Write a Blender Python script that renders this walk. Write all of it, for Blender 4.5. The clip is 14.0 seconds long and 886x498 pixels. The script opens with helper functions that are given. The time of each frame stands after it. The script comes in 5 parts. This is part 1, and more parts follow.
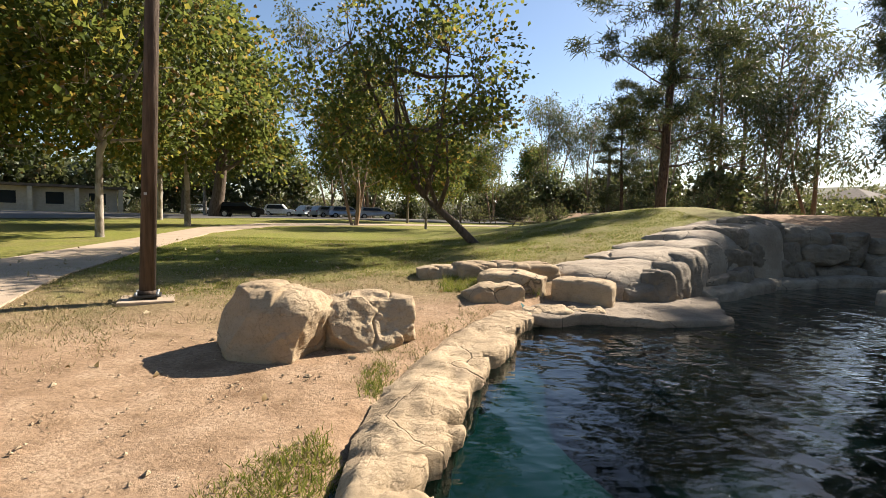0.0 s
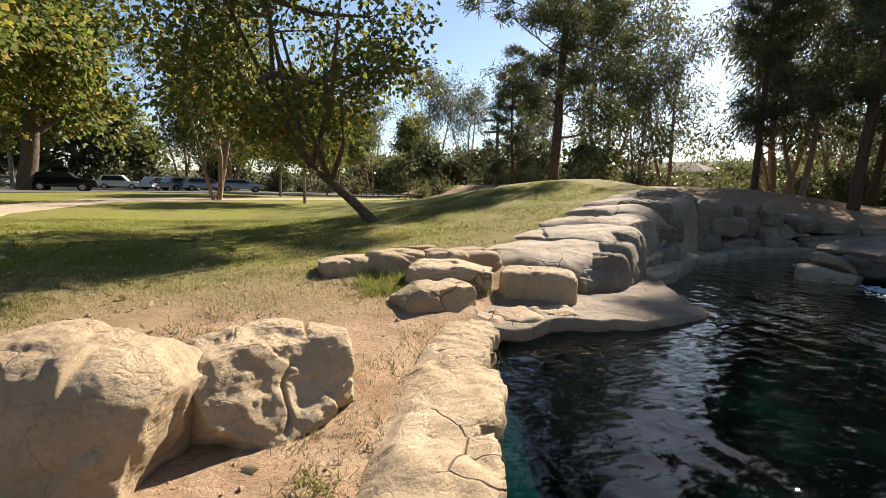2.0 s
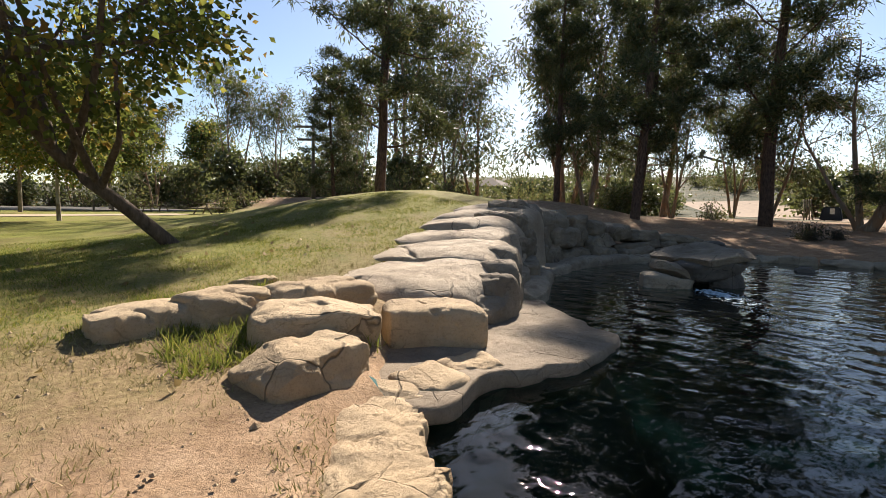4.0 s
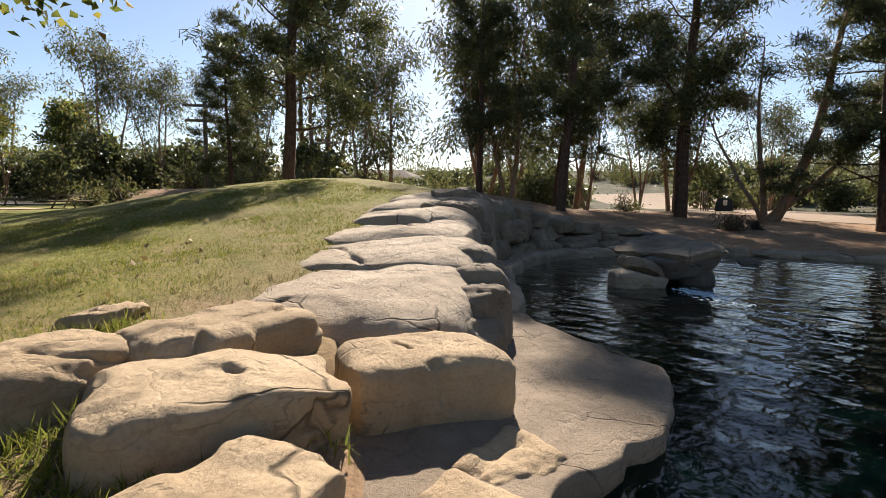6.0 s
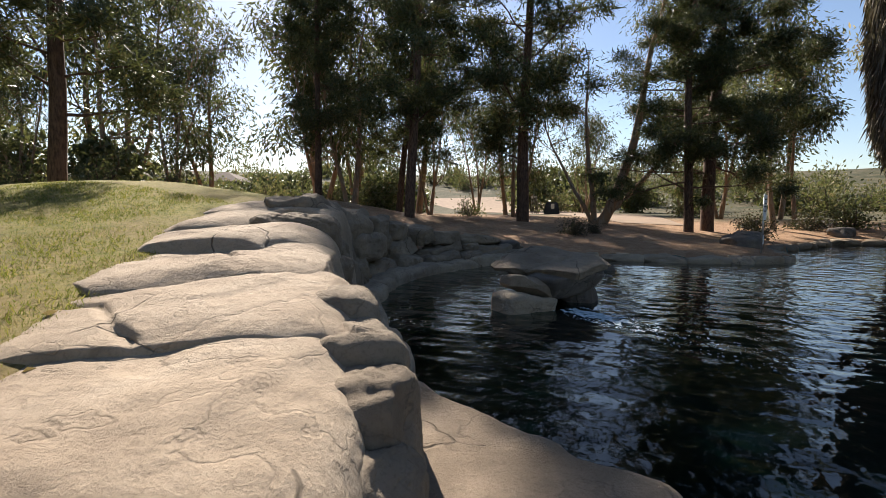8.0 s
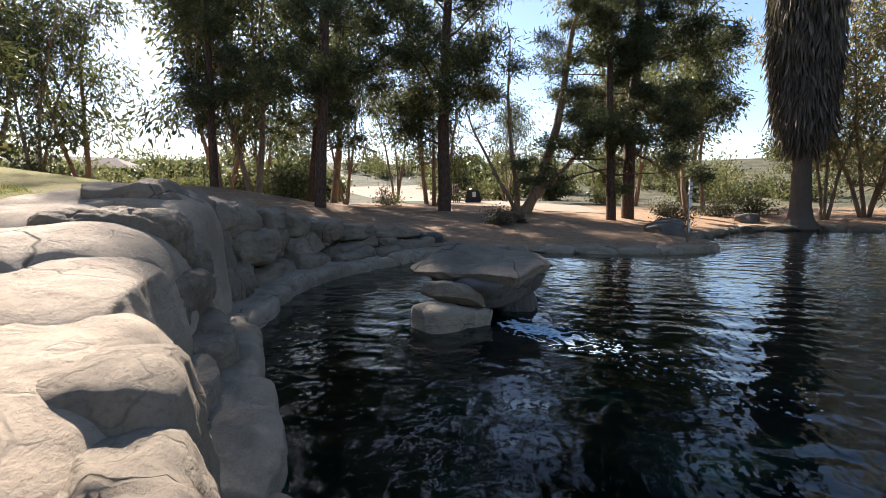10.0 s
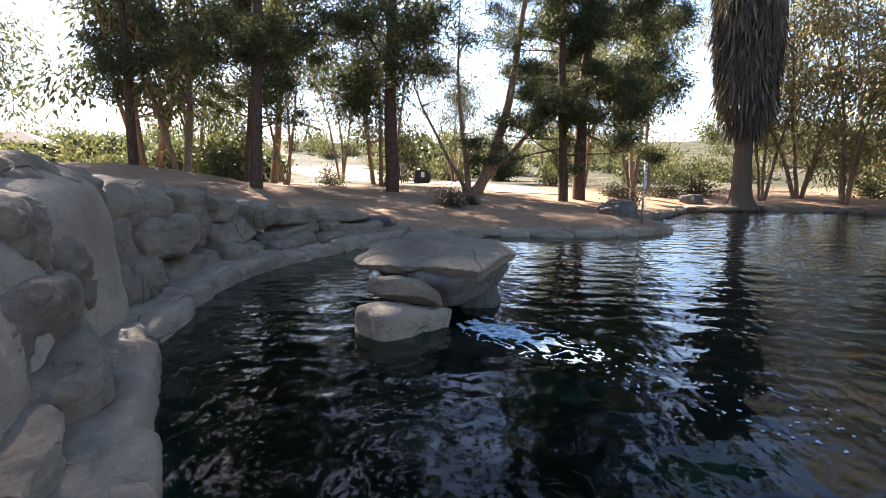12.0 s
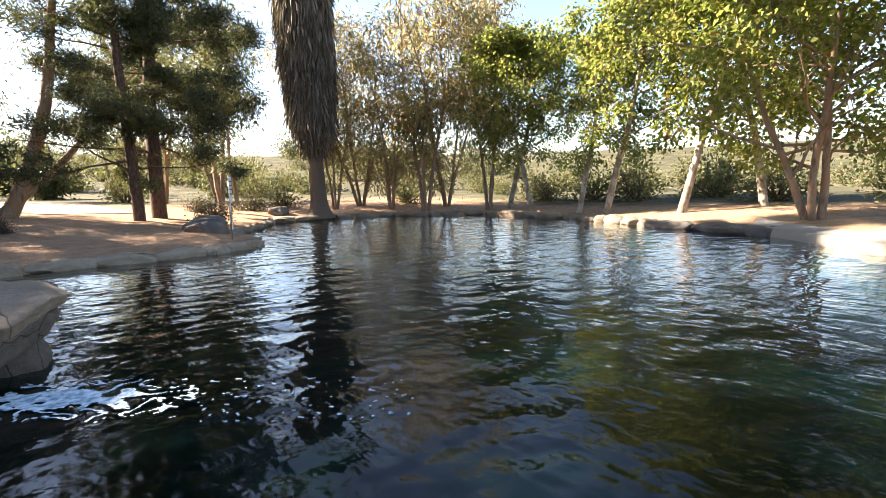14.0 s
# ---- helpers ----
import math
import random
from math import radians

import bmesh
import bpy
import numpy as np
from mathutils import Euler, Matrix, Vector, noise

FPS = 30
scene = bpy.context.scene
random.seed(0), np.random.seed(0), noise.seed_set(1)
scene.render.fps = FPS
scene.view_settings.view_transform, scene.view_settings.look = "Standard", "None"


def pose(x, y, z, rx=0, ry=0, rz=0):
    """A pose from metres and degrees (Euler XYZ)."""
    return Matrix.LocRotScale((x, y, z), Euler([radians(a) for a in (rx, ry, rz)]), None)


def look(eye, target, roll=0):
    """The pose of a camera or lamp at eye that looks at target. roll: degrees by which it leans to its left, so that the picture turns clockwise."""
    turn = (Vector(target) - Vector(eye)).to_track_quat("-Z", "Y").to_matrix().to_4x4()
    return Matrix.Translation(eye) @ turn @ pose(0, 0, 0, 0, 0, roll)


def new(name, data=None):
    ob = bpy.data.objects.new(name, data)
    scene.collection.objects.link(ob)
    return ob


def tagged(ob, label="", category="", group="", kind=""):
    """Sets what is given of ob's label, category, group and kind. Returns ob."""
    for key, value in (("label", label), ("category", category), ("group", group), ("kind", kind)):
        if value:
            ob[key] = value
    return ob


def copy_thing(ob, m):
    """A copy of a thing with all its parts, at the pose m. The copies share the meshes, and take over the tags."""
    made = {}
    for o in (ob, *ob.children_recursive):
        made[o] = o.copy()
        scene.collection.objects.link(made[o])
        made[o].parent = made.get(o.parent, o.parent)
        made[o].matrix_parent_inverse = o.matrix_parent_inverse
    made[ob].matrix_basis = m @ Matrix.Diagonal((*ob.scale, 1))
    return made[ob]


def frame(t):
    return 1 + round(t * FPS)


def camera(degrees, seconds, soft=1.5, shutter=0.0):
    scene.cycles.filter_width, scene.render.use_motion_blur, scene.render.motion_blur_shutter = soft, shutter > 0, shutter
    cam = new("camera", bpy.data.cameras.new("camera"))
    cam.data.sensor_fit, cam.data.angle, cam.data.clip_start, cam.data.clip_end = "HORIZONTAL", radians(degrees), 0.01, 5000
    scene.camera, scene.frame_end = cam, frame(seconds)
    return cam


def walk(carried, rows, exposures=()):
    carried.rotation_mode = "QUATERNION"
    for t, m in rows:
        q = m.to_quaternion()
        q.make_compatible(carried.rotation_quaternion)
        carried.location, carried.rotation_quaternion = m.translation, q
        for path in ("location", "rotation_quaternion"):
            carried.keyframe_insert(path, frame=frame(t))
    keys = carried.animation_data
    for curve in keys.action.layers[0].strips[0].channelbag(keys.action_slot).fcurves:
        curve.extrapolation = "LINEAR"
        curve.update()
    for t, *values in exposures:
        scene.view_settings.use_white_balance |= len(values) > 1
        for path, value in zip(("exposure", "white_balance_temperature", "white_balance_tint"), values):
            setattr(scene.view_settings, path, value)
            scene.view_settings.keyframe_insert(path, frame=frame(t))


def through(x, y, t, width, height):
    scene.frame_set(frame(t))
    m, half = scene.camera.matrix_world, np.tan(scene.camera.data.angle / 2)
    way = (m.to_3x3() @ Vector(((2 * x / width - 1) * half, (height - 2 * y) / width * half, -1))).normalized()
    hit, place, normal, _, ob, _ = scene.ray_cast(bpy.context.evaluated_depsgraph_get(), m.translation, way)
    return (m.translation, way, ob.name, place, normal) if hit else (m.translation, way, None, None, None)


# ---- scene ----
cam = camera(84.0, 14.0, 0.5)

PATH = [
    (0, (-0.256, -0.19, 1.809), (-0.187, 1.804, 1.674), 1.4),
    (0.5, (-0.417, 0.474, 1.798), (-0.273, 2.462, 1.635), 1.3),
    (1, (-0.58, 1.144, 1.842), (-0.321, 3.118, 1.654), 1.3),
    (1.5, (-0.667, 1.776, 1.825), (-0.254, 3.721, 1.607), 1.3),
    (2, (-0.78, 2.41, 1.838), (-0.211, 4.313, 1.602), 1.2),
    (2.5, (-0.831, 3.02, 1.817), (-0.071, 4.855, 1.577), 1.3),
    (3, (-0.866, 3.642, 1.801), (0.07, 5.395, 1.572), 1.2),
    (3.5, (-0.784, 4.193, 1.786), (0.317, 5.849, 1.577), 1.0),
    (3.7, (-0.745, 4.421, 1.777), (0.426, 6.031, 1.589), 1.0),
    (5.8, (0.157, 6.731, 1.707), (1.619, 8.081, 1.513), 0.7),
    (6, (0.282, 6.954, 1.673), (1.797, 8.245, 1.485), 0.8),
    (6.5, (0.663, 7.468, 1.697), (2.303, 8.604, 1.552), 0.6),
    (7, (1.058, 7.916, 1.78), (2.755, 8.964, 1.629), 0.4),
    (7.5, (1.58, 8.305, 1.771), (3.348, 9.225, 1.602), 0.5),
    (8, (2.045, 8.599, 1.799), (3.897, 9.335, 1.632), 0.3),
    (8.5, (2.501, 8.773, 1.829), (4.407, 9.355, 1.655), 0.2),
    (8.7, (2.702, 8.839, 1.828), (4.621, 9.371, 1.651), 0.2),
    (10.8, (4.555, 9.181, 1.801), (6.501, 9.57, 1.557), 0.3),
    (11, (4.695, 9.209, 1.799), (6.643, 9.577, 1.539), 0.5),
    (11.5, (4.912, 9.282, 1.802), (6.869, 9.584, 1.525), 0.4),
    (12, (4.976, 9.34, 1.802), (6.942, 9.563, 1.512), 0.2),
    (12.5, (5.018, 9.375, 1.794), (6.995, 9.4, 1.495), 0.1),
    (13, (5.061, 9.332, 1.813), (7.007, 8.974, 1.522), -0.1),
    (13.5, (5.083, 9.26, 1.823), (6.888, 8.441, 1.557), -0.2),
    (14, (5.106, 9.152, 1.835), (6.663, 7.922, 1.587), -1.0),
]
walk(cam, [(t, look(eye, target, roll)) for t, eye, target, roll in PATH], [(0, 1.5, 6450, 11), (3.6, 1.45, 6500, 12), (6, 1.34, 6500, 13), (8.7, 1.4, 6400, 14), (10.8, 2.42, 6100, 16), (12.5, 2.78, 6500, 19), (14, 3.02, 7000, 18)])

# ---- light ----
SUN_AZ, SUN_EL = math.atan2(0.78, 0.62), radians(36)
world = bpy.data.worlds.new("world")
scene.world = world
world.use_nodes = True
wn = world.node_tree
sky = wn.nodes.new("ShaderNodeTexSky")
sky.sky_type, sky.sun_disc = "NISHITA", False
sky.sun_elevation, sky.sun_rotation = SUN_EL, SUN_AZ
sky.air_density, sky.dust_density, sky.ozone_density = 1.0, 0.4, 1.6
wn.links.new(sky.outputs[0], wn.nodes["Background"].inputs[0])
wn.nodes["Background"].inputs[1].default_value = 0.054
sun = new("sun", bpy.data.lights.new("sun", "SUN"))
sun.data.energy, sun.data.angle, sun.data.color = 5.0, radians(0.53), (1.0, 0.91, 0.78)
to_sun = Vector((math.sin(SUN_AZ) * math.cos(SUN_EL), math.cos(SUN_AZ) * math.cos(SUN_EL), math.sin(SUN_EL)))
sun.matrix_world = look((0, 0, 40), Vector((0, 0, 40)) - to_sun)


# ---- materials ----
class Mat:
    """A small wrapper round a node material."""

    def __init__(self, name, rough=0.9, metal=0.0, spec=0.3):
        self.m = bpy.data.materials.new(name)
        self.m.use_nodes = True
        self.t = self.m.node_tree
        self.b = self.t.nodes["Principled BSDF"]
        self.b.inputs["Roughness"].default_value = rough
        self.b.inputs["Metallic"].default_value = metal
        self.b.inputs["Specular IOR Level"].default_value = spec
        self.co = self.t.nodes.new("ShaderNodeTexCoord")
        self.geo = self.t.nodes.new("ShaderNodeNewGeometry")

    def node(self, kind, **ins):
        n = self.t.nodes.new(kind)
        for k, v in ins.items():
            self.put(v, n.inputs[k.replace("_", " ")])
        return n

    def put(self, v, socket):
        if isinstance(v, bpy.types.NodeSocket):
            self.t.links.new(v, socket)
        else:
            socket.default_value = v

    def noise(self, scale, detail=5.0, rough=0.55, world_space=True, stretch=None, seed=0.0):
        vec = self.geo.outputs["Position"] if world_space else self.co.outputs["Object"]
        if stretch or seed:
            mp = self.node("ShaderNodeMapping", Vector=vec)
            mp.inputs["Scale"].default_value = stretch or (1, 1, 1)
            mp.inputs["Location"].default_value = (seed, seed * 1.7, seed * 0.3)
            vec = mp.outputs[0]
        n = self.node("ShaderNodeTexNoise", Vector=vec, Scale=scale, Detail=detail, Roughness=rough)
        return n.outputs["Fac"]

    def ramp(self, fac, *stops):
        n = self.node("ShaderNodeValToRGB", Fac=fac)
        e = n.color_ramp.elements
        while len(e) < len(stops):
            e.new(0.5)
        for el, (p, c) in zip(e, stops):
            el.position = p
            el.color = (c, c, c, 1) if isinstance(c, (int, float)) else (*c, 1)
        return n.outputs["Color"]

    def mix(self, fac, a, b, how="MIX"):
        n = self.t.nodes.new("ShaderNodeMix")
        n.data_type, n.blend_type = "RGBA", how
        self.put(fac, n.inputs[0])
        for v, s in ((a, n.inputs[6]), (b, n.inputs[7])):
            self.put((*v, 1) if isinstance(v, tuple) and len(v) == 3 else v, s)
        return n.outputs[2]

    def math(self, op, a, b=0.5, c=0.0):
        n = self.t.nodes.new("ShaderNodeMath")
        n.operation = op
        for v, s in zip((a, b, c), n.inputs):
            self.put(v, s)
        return n.outputs[0]

    def bump(self, height, strength=0.4, distance=0.03, after=None):
        n = self.node("ShaderNodeBump", Height=height, Strength=strength, Distance=distance)
        if after:
            self.put(after, n.inputs["Normal"])
        self.put(n.outputs[0], self.b.inputs["Normal"])
        return n.outputs[0]

    def color(self, c):
        self.put((*c, 1) if isinstance(c, tuple) else c, self.b.inputs["Base Color"])
        return self


def plain(name, c, rough=0.6, metal=0.0, scale=6.0, vary=0.25, bump=0.0):
    """A paint-like surface with faint stains."""
    m = Mat(name, rough, metal)
    n = m.noise(scale, 6)
    f = m.noise(scale * 9, 3)
    dark = tuple(v * (1 - vary) for v in c)
    lite = tuple(min(1.0, v * (1 + vary * 0.6)) for v in c)
    m.color(m.mix(m.math("MULTIPLY", f, 0.5), m.ramp(n, (0.3, dark), (0.7, lite)), dark))
    if bump:
        m.bump(f, bump, 0.01)
    return m.m


def rock_material(name, dark, mid, lite, scale=1.0):
    m = Mat(name, 0.92, 0.0, 0.25)
    big = m.noise(1.1 * scale, 6, 0.6)
    streak = m.noise(2.4 * scale, 6, 0.65, stretch=(0.6, 0.6, 3.0), seed=3.1)
    grain = m.noise(38 * scale, 4, 0.7)
    vein = m.math("ABSOLUTE", m.math("SUBTRACT", m.noise(1.15 * scale, 5, 0.5, stretch=(1.0, 1.0, 1.8), seed=6.0), 0.5))
    crack = m.ramp(vein, (0.002, 0.0), (0.009, 1.0))
    c = m.ramp(big, (0.28, dark), (0.5, mid), (0.74, lite))
    c = m.mix(m.ramp(streak, (0.45, 0.0), (0.75, 0.4)), c, tuple(v * 0.62 for v in mid))
    c = m.mix(m.ramp(grain, (0.35, 0.3), (0.5, 0.0)), c, tuple(v * 0.5 for v in dark))
    obr = m.node("ShaderNodeObjectInfo").outputs["Random"]
    c = m.mix(m.math("MULTIPLY", obr, 0.18), c, tuple(v * 0.72 for v in dark))
    c = m.mix(m.math("MULTIPLY", m.math("SUBTRACT", 1.0, crack), m.ramp(m.noise(0.9, 2, 0.5, seed=8.0), (0.46, 0.0), (0.64, 0.42))), c, tuple(v * 0.35 for v in dark))
    bend = m.node("ShaderNodeTexNoise", Vector=m.geo.outputs["Position"], Scale=1.8 * scale, Detail=3.0).outputs["Color"]
    shift = m.node("ShaderNodeVectorMath", Vector=m.geo.outputs["Position"])
    shift.operation = "MULTIPLY_ADD"
    m.put(bend, shift.inputs[0])
    shift.inputs[1].default_value = (0.22, 0.22, 0.3)
    m.put(m.geo.outputs["Position"], shift.inputs[2])
    cell = m.t.nodes.new("ShaderNodeTexVoronoi")
    cell.feature = "DISTANCE_TO_EDGE"
    m.put(shift.outputs[0], cell.inputs["Vector"])
    m.put(0.95 * scale, cell.inputs["Scale"])
    where = m.ramp(m.noise(0.8 * scale, 3, 0.5, seed=19.0), (0.5, 0.0), (0.6, 1.0))
    split = m.math("MULTIPLY", m.ramp(cell.outputs["Distance"], (0.002, 1.0), (0.010, 0.0)), where)
    blotch = m.ramp(m.noise(5.0 * scale, 6, 0.7, seed=27.0), (0.52, 0.0), (0.7, 0.55))
    c = m.mix(blotch, c, tuple(v * 0.6 for v in mid))
    c = m.mix(m.math("MULTIPLY", split, 0.75), c, tuple(v * 0.25 for v in dark))
    m.color(c)
    pits = m.noise(9 * scale, 8, 0.75)
    strata = m.noise(3.0 * scale, 8, 0.7, stretch=(0.7, 1.1, 5.0), seed=15.0)
    b0 = m.bump(strata, 0.5, 0.045)
    b1 = m.bump(pits, 0.8, 0.035, b0)
    b2 = m.bump(streak, 0.25, 0.03, b1)
    b3 = m.bump(grain, 0.45, 0.012, b2)
    b4 = m.bump(crack, 0.35, 0.02, b3)
    m.bump(m.math("SUBTRACT", 1.0, split), 0.7, 0.03, b4)
    return m.m


SANDSTONE = rock_material("sandstone", (0.285, 0.205, 0.122), (0.405, 0.30, 0.185), (0.48, 0.37, 0.24))
GUNITE = rock_material("gunite_rock", (0.144, 0.112, 0.079), (0.238, 0.191, 0.137), (0.324, 0.266, 0.194), 1.0)
SLABSTONE = rock_material("slab_stone", (0.259, 0.198, 0.137), (0.374, 0.299, 0.216), (0.461, 0.385, 0.292), 0.9)
SHELFSTONE = rock_material("shelf_stone", (0.16, 0.12, 0.082), (0.25, 0.195, 0.138), (0.335, 0.268, 0.198), 1.1)
PALE_STONE = rock_material("pale_stone", (0.216, 0.169, 0.119), (0.317, 0.259, 0.187), (0.396, 0.331, 0.245), 1.4)
GREY_STONE = rock_material("grey_stone", (0.079, 0.068, 0.058), (0.144, 0.126, 0.108), (0.223, 0.198, 0.169), 1.3)


def ground_material():
    m = Mat("ground_soil", 0.97, 0.0, 0.15)
    xyz = m.node("ShaderNodeSeparateXYZ", Vector=m.geo.outputs["Position"])
    x, y = xyz.outputs[0], xyz.outputs[1]
    wob = m.math("SUBTRACT", m.noise(0.55, 6, 0.6), 0.5)
    fine = m.noise(26, 6, 0.7)
    grit = m.noise(140, 2, 0.6)
    dirt = m.ramp(m.noise(2.3, 7, 0.62), (0.3, (0.194, 0.119, 0.065)), (0.5, (0.317, 0.209, 0.126)), (0.72, (0.418, 0.295, 0.191)))
    dirt = m.mix(m.ramp(fine, (0.36, 0.7), (0.55, 0.0)), dirt, (0.158, 0.101, 0.061))
    dirt = m.mix(m.ramp(m.noise(60, 3, 0.7), (0.6, 0.0), (0.72, 0.6)), dirt, (0.446, 0.346, 0.245))
    straw = m.ramp(m.noise(15, 8, 0.75), (0.3, (0.086, 0.061, 0.032)), (0.52, (0.216, 0.155, 0.079)), (0.75, (0.36, 0.281, 0.155)))
    straw = m.mix(m.ramp(m.noise(1.4, 6, 0.65, seed=12.0), (0.48, 0.0), (0.66, 0.6)), straw, (0.083, 0.097, 0.025))
    straw = m.mix(m.ramp(m.noise(2.1, 5, 0.6, seed=21.0), (0.5, 0.0), (0.68, 0.55)), straw, (0.259, 0.169, 0.101))
    green = m.ramp(m.noise(11, 8, 0.75), (0.3, (0.045, 0.065, 0.01)), (0.5, (0.165, 0.17, 0.03)), (0.74, (0.31, 0.26, 0.075)))
    # bare earth near the boulders, then straw, then watered lawn further from the water
    lawn = m.math("ADD", m.math("SUBTRACT", y, 10.2), m.math("MULTIPLY", m.math("MAXIMUM", m.math("SUBTRACT", m.math("MULTIPLY", x, -1.0), 2.0), -3.4), 0.55))
    lawn = m.math("ADD", lawn, m.math("MULTIPLY", wob, 8.0))
    lawn = m.math("ADD", lawn, m.math("MULTIPLY", m.math("SUBTRACT", fine, 0.5), 5.0))
    to_straw = m.node("ShaderNodeMapRange", Value=lawn, From_Min=-3.6, From_Max=-1.2).outputs[0]
    to_green = m.node("ShaderNodeMapRange", Value=lawn, From_Min=-1.4, From_Max=3.6).outputs[0]
    patch = m.ramp(m.noise(0.45, 5, 0.6, seed=9.0), (0.36, 0.55), (0.58, 1.0))
    c = m.mix(to_straw, dirt, straw)
    c = m.mix(m.math("MULTIPLY", to_green, patch), c, green)
    # the worn crown of the knoll
    dx, dy = m.math("SUBTRACT", x, 8.5), m.math("SUBTRACT", y, 17.0)
    far = m.math("SQRT", m.math("ADD", m.math("MULTIPLY", dx, dx), m.math("MULTIPLY", dy, dy)))
    crown = m.node("ShaderNodeMapRange", Value=m.math("ADD", far, m.math("MULTIPLY", wob, 7.0)), From_Min=8.0, From_Max=3.0).outputs[0]
    c = m.mix(m.math("MULTIPLY", crown, 0.3), c, straw)
    # the orange, needle-strewn bank and the scrub beyond the water
    bank = m.ramp(m.noise(3.1, 7, 0.65), (0.3, (0.238, 0.14, 0.079)), (0.55, (0.353, 0.23, 0.14)), (0.75, (0.432, 0.31, 0.202)))
    bank = m.mix(m.ramp(fine, (0.4, 0.5), (0.6, 0.0)), bank, (0.144, 0.086, 0.05))
    over = m.node("ShaderNodeMapRange", Value=m.math("ADD", x, m.math("MULTIPLY", wob, 4.0)), From_Min=11.0, From_Max=14.5).outputs[0]
    c = m.mix(over, c, bank)
    scrub = m.ramp(m.noise(0.35, 8, 0.7), (0.34, (0.030, 0.036, 0.016)), (0.52, (0.065, 0.062, 0.034)), (0.7, (0.15, 0.12, 0.075)))
    away = m.node("ShaderNodeMapRange", Value=m.math("ADD", x, m.math("MULTIPLY", wob, 12.0)), From_Min=38.0, From_Max=46.0).outputs[0]
    away = m.math("MAXIMUM", away, m.node("ShaderNodeMapRange", Value=m.math("ADD", y, m.math("MULTIPLY", wob, 12.0)), From_Min=62.0, From_Max=74.0).outputs[0])
    away = m.math("MAXIMUM", away, m.node("ShaderNodeMapRange", Value=m.math("ADD", y, m.math("MULTIPLY", wob, 8.0)), From_Min=-15.0, From_Max=-19.0).outputs[0])
    c = m.mix(away, c, scrub)
    m.color(c)
    b = m.bump(m.noise(7, 7, 0.7), 0.6, 0.05)
    b = m.bump(fine, 0.6, 0.03, b)
    m.bump(grit, 0.5, 0.008, b)
    return m.m


GROUND = ground_material()


def leaf_material(name, stops, gloss=0.45, through=0.52):
    m = Mat(name, gloss, 0.0, 0.2)
    r = m.geo.outputs["Random Per Island"]
    c = m.ramp(r, *stops)
    c = m.mix(m.math("MULTIPLY", m.noise(0.8, 3), 0.5), c, m.mix(0.5, c, (0.02, 0.03, 0.01)))
    m.color(c)
    tr = m.node("ShaderNodeBsdfTranslucent", Color=m.mix(0.22, c, (0.36, 0.38, 0.08)))
    mx = m.node("ShaderNodeMixShader", Fac=through)
    m.t.links.new(m.b.outputs[0], mx.inputs[1])
    m.t.links.new(tr.outputs[0], mx.inputs[2])
    m.t.links.new(mx.outputs[0], m.t.nodes["Material Output"].inputs["Surface"])
    return m.m


SYC_LEAF = leaf_material("sycamore_leaf", ((0.0, (0.04, 0.066, 0.015)), (0.5, (0.08, 0.112, 0.025)), (0.75, (0.15, 0.17, 0.036)), (0.88, (0.33, 0.27, 0.045)), (0.97, (0.32, 0.15, 0.04)), (1.0, (0.22, 0.10, 0.04))))
LEAN_LEAF = leaf_material("yellowing_sycamore_leaf", ((0.0, (0.045, 0.07, 0.017)), (0.45, (0.085, 0.115, 0.026)), (0.72, (0.16, 0.17, 0.035)), (0.9, (0.36, 0.27, 0.05)), (0.97, (0.36, 0.17, 0.045)), (1.0, (0.22, 0.10, 0.035))), 0.4, 0.62)
BRIGHT_LEAF = leaf_material("bright_sycamore_leaf", ((0.0, (0.096, 0.136, 0.028)), (0.45, (0.176, 0.224, 0.048)), (0.8, (0.288, 0.32, 0.072)), (0.93, (0.352, 0.304, 0.08)), (1.0, (0.336, 0.192, 0.064))), 0.35, 0.66)
EUC_LEAF = leaf_material("eucalyptus_leaf", ((0.0, (0.045, 0.06, 0.028)), (0.6, (0.085, 0.10, 0.05)), (0.9, (0.14, 0.145, 0.07)), (1.0, (0.24, 0.15, 0.08))), 0.4, 0.35)
DRY_EUC_LEAF = leaf_material("dry_eucalyptus_leaf", ((0.0, (0.15, 0.17, 0.07)), (0.4, (0.27, 0.25, 0.12)), (0.75, (0.40, 0.30, 0.17)), (1.0, (0.50, 0.30, 0.19))), 0.4, 0.6)
NEEDLE = leaf_material("pine_needle", ((0.0, (0.028, 0.04, 0.02)), (0.55, (0.055, 0.072, 0.034)), (0.9, (0.11, 0.115, 0.05)), (1.0, (0.16, 0.10, 0.05))), 0.5, 0.2)
SCRUB_LEAF = leaf_material("scrub_leaf", ((0.0, (0.06, 0.075, 0.03)), (0.55, (0.115, 0.125, 0.055)), (0.85, (0.20, 0.18, 0.085)), (1.0, (0.30, 0.21, 0.12))), 0.6, 0.3)
DARK_LEAF = leaf_material("dark_shrub_leaf", ((0.0, (0.02, 0.022, 0.016)), (0.6, (0.04, 0.038, 0.028)), (1.0, (0.09, 0.05, 0.05))), 0.5, 0.2)
STRAW = leaf_material("dry_grass_blade", ((0.0, (0.128, 0.092, 0.044)), (0.5, (0.264, 0.2, 0.1)), (0.85, (0.4, 0.32, 0.176)), (1.0, (0.112, 0.136, 0.032))), 0.7, 0.3)
GRASS = leaf_material("green_grass_blade", ((0.0, (0.055, 0.085, 0.012)), (0.5, (0.14, 0.16, 0.022)), (0.85, (0.26, 0.24, 0.045)), (1.0, (0.38, 0.29, 0.12))), 0.6, 0.45)
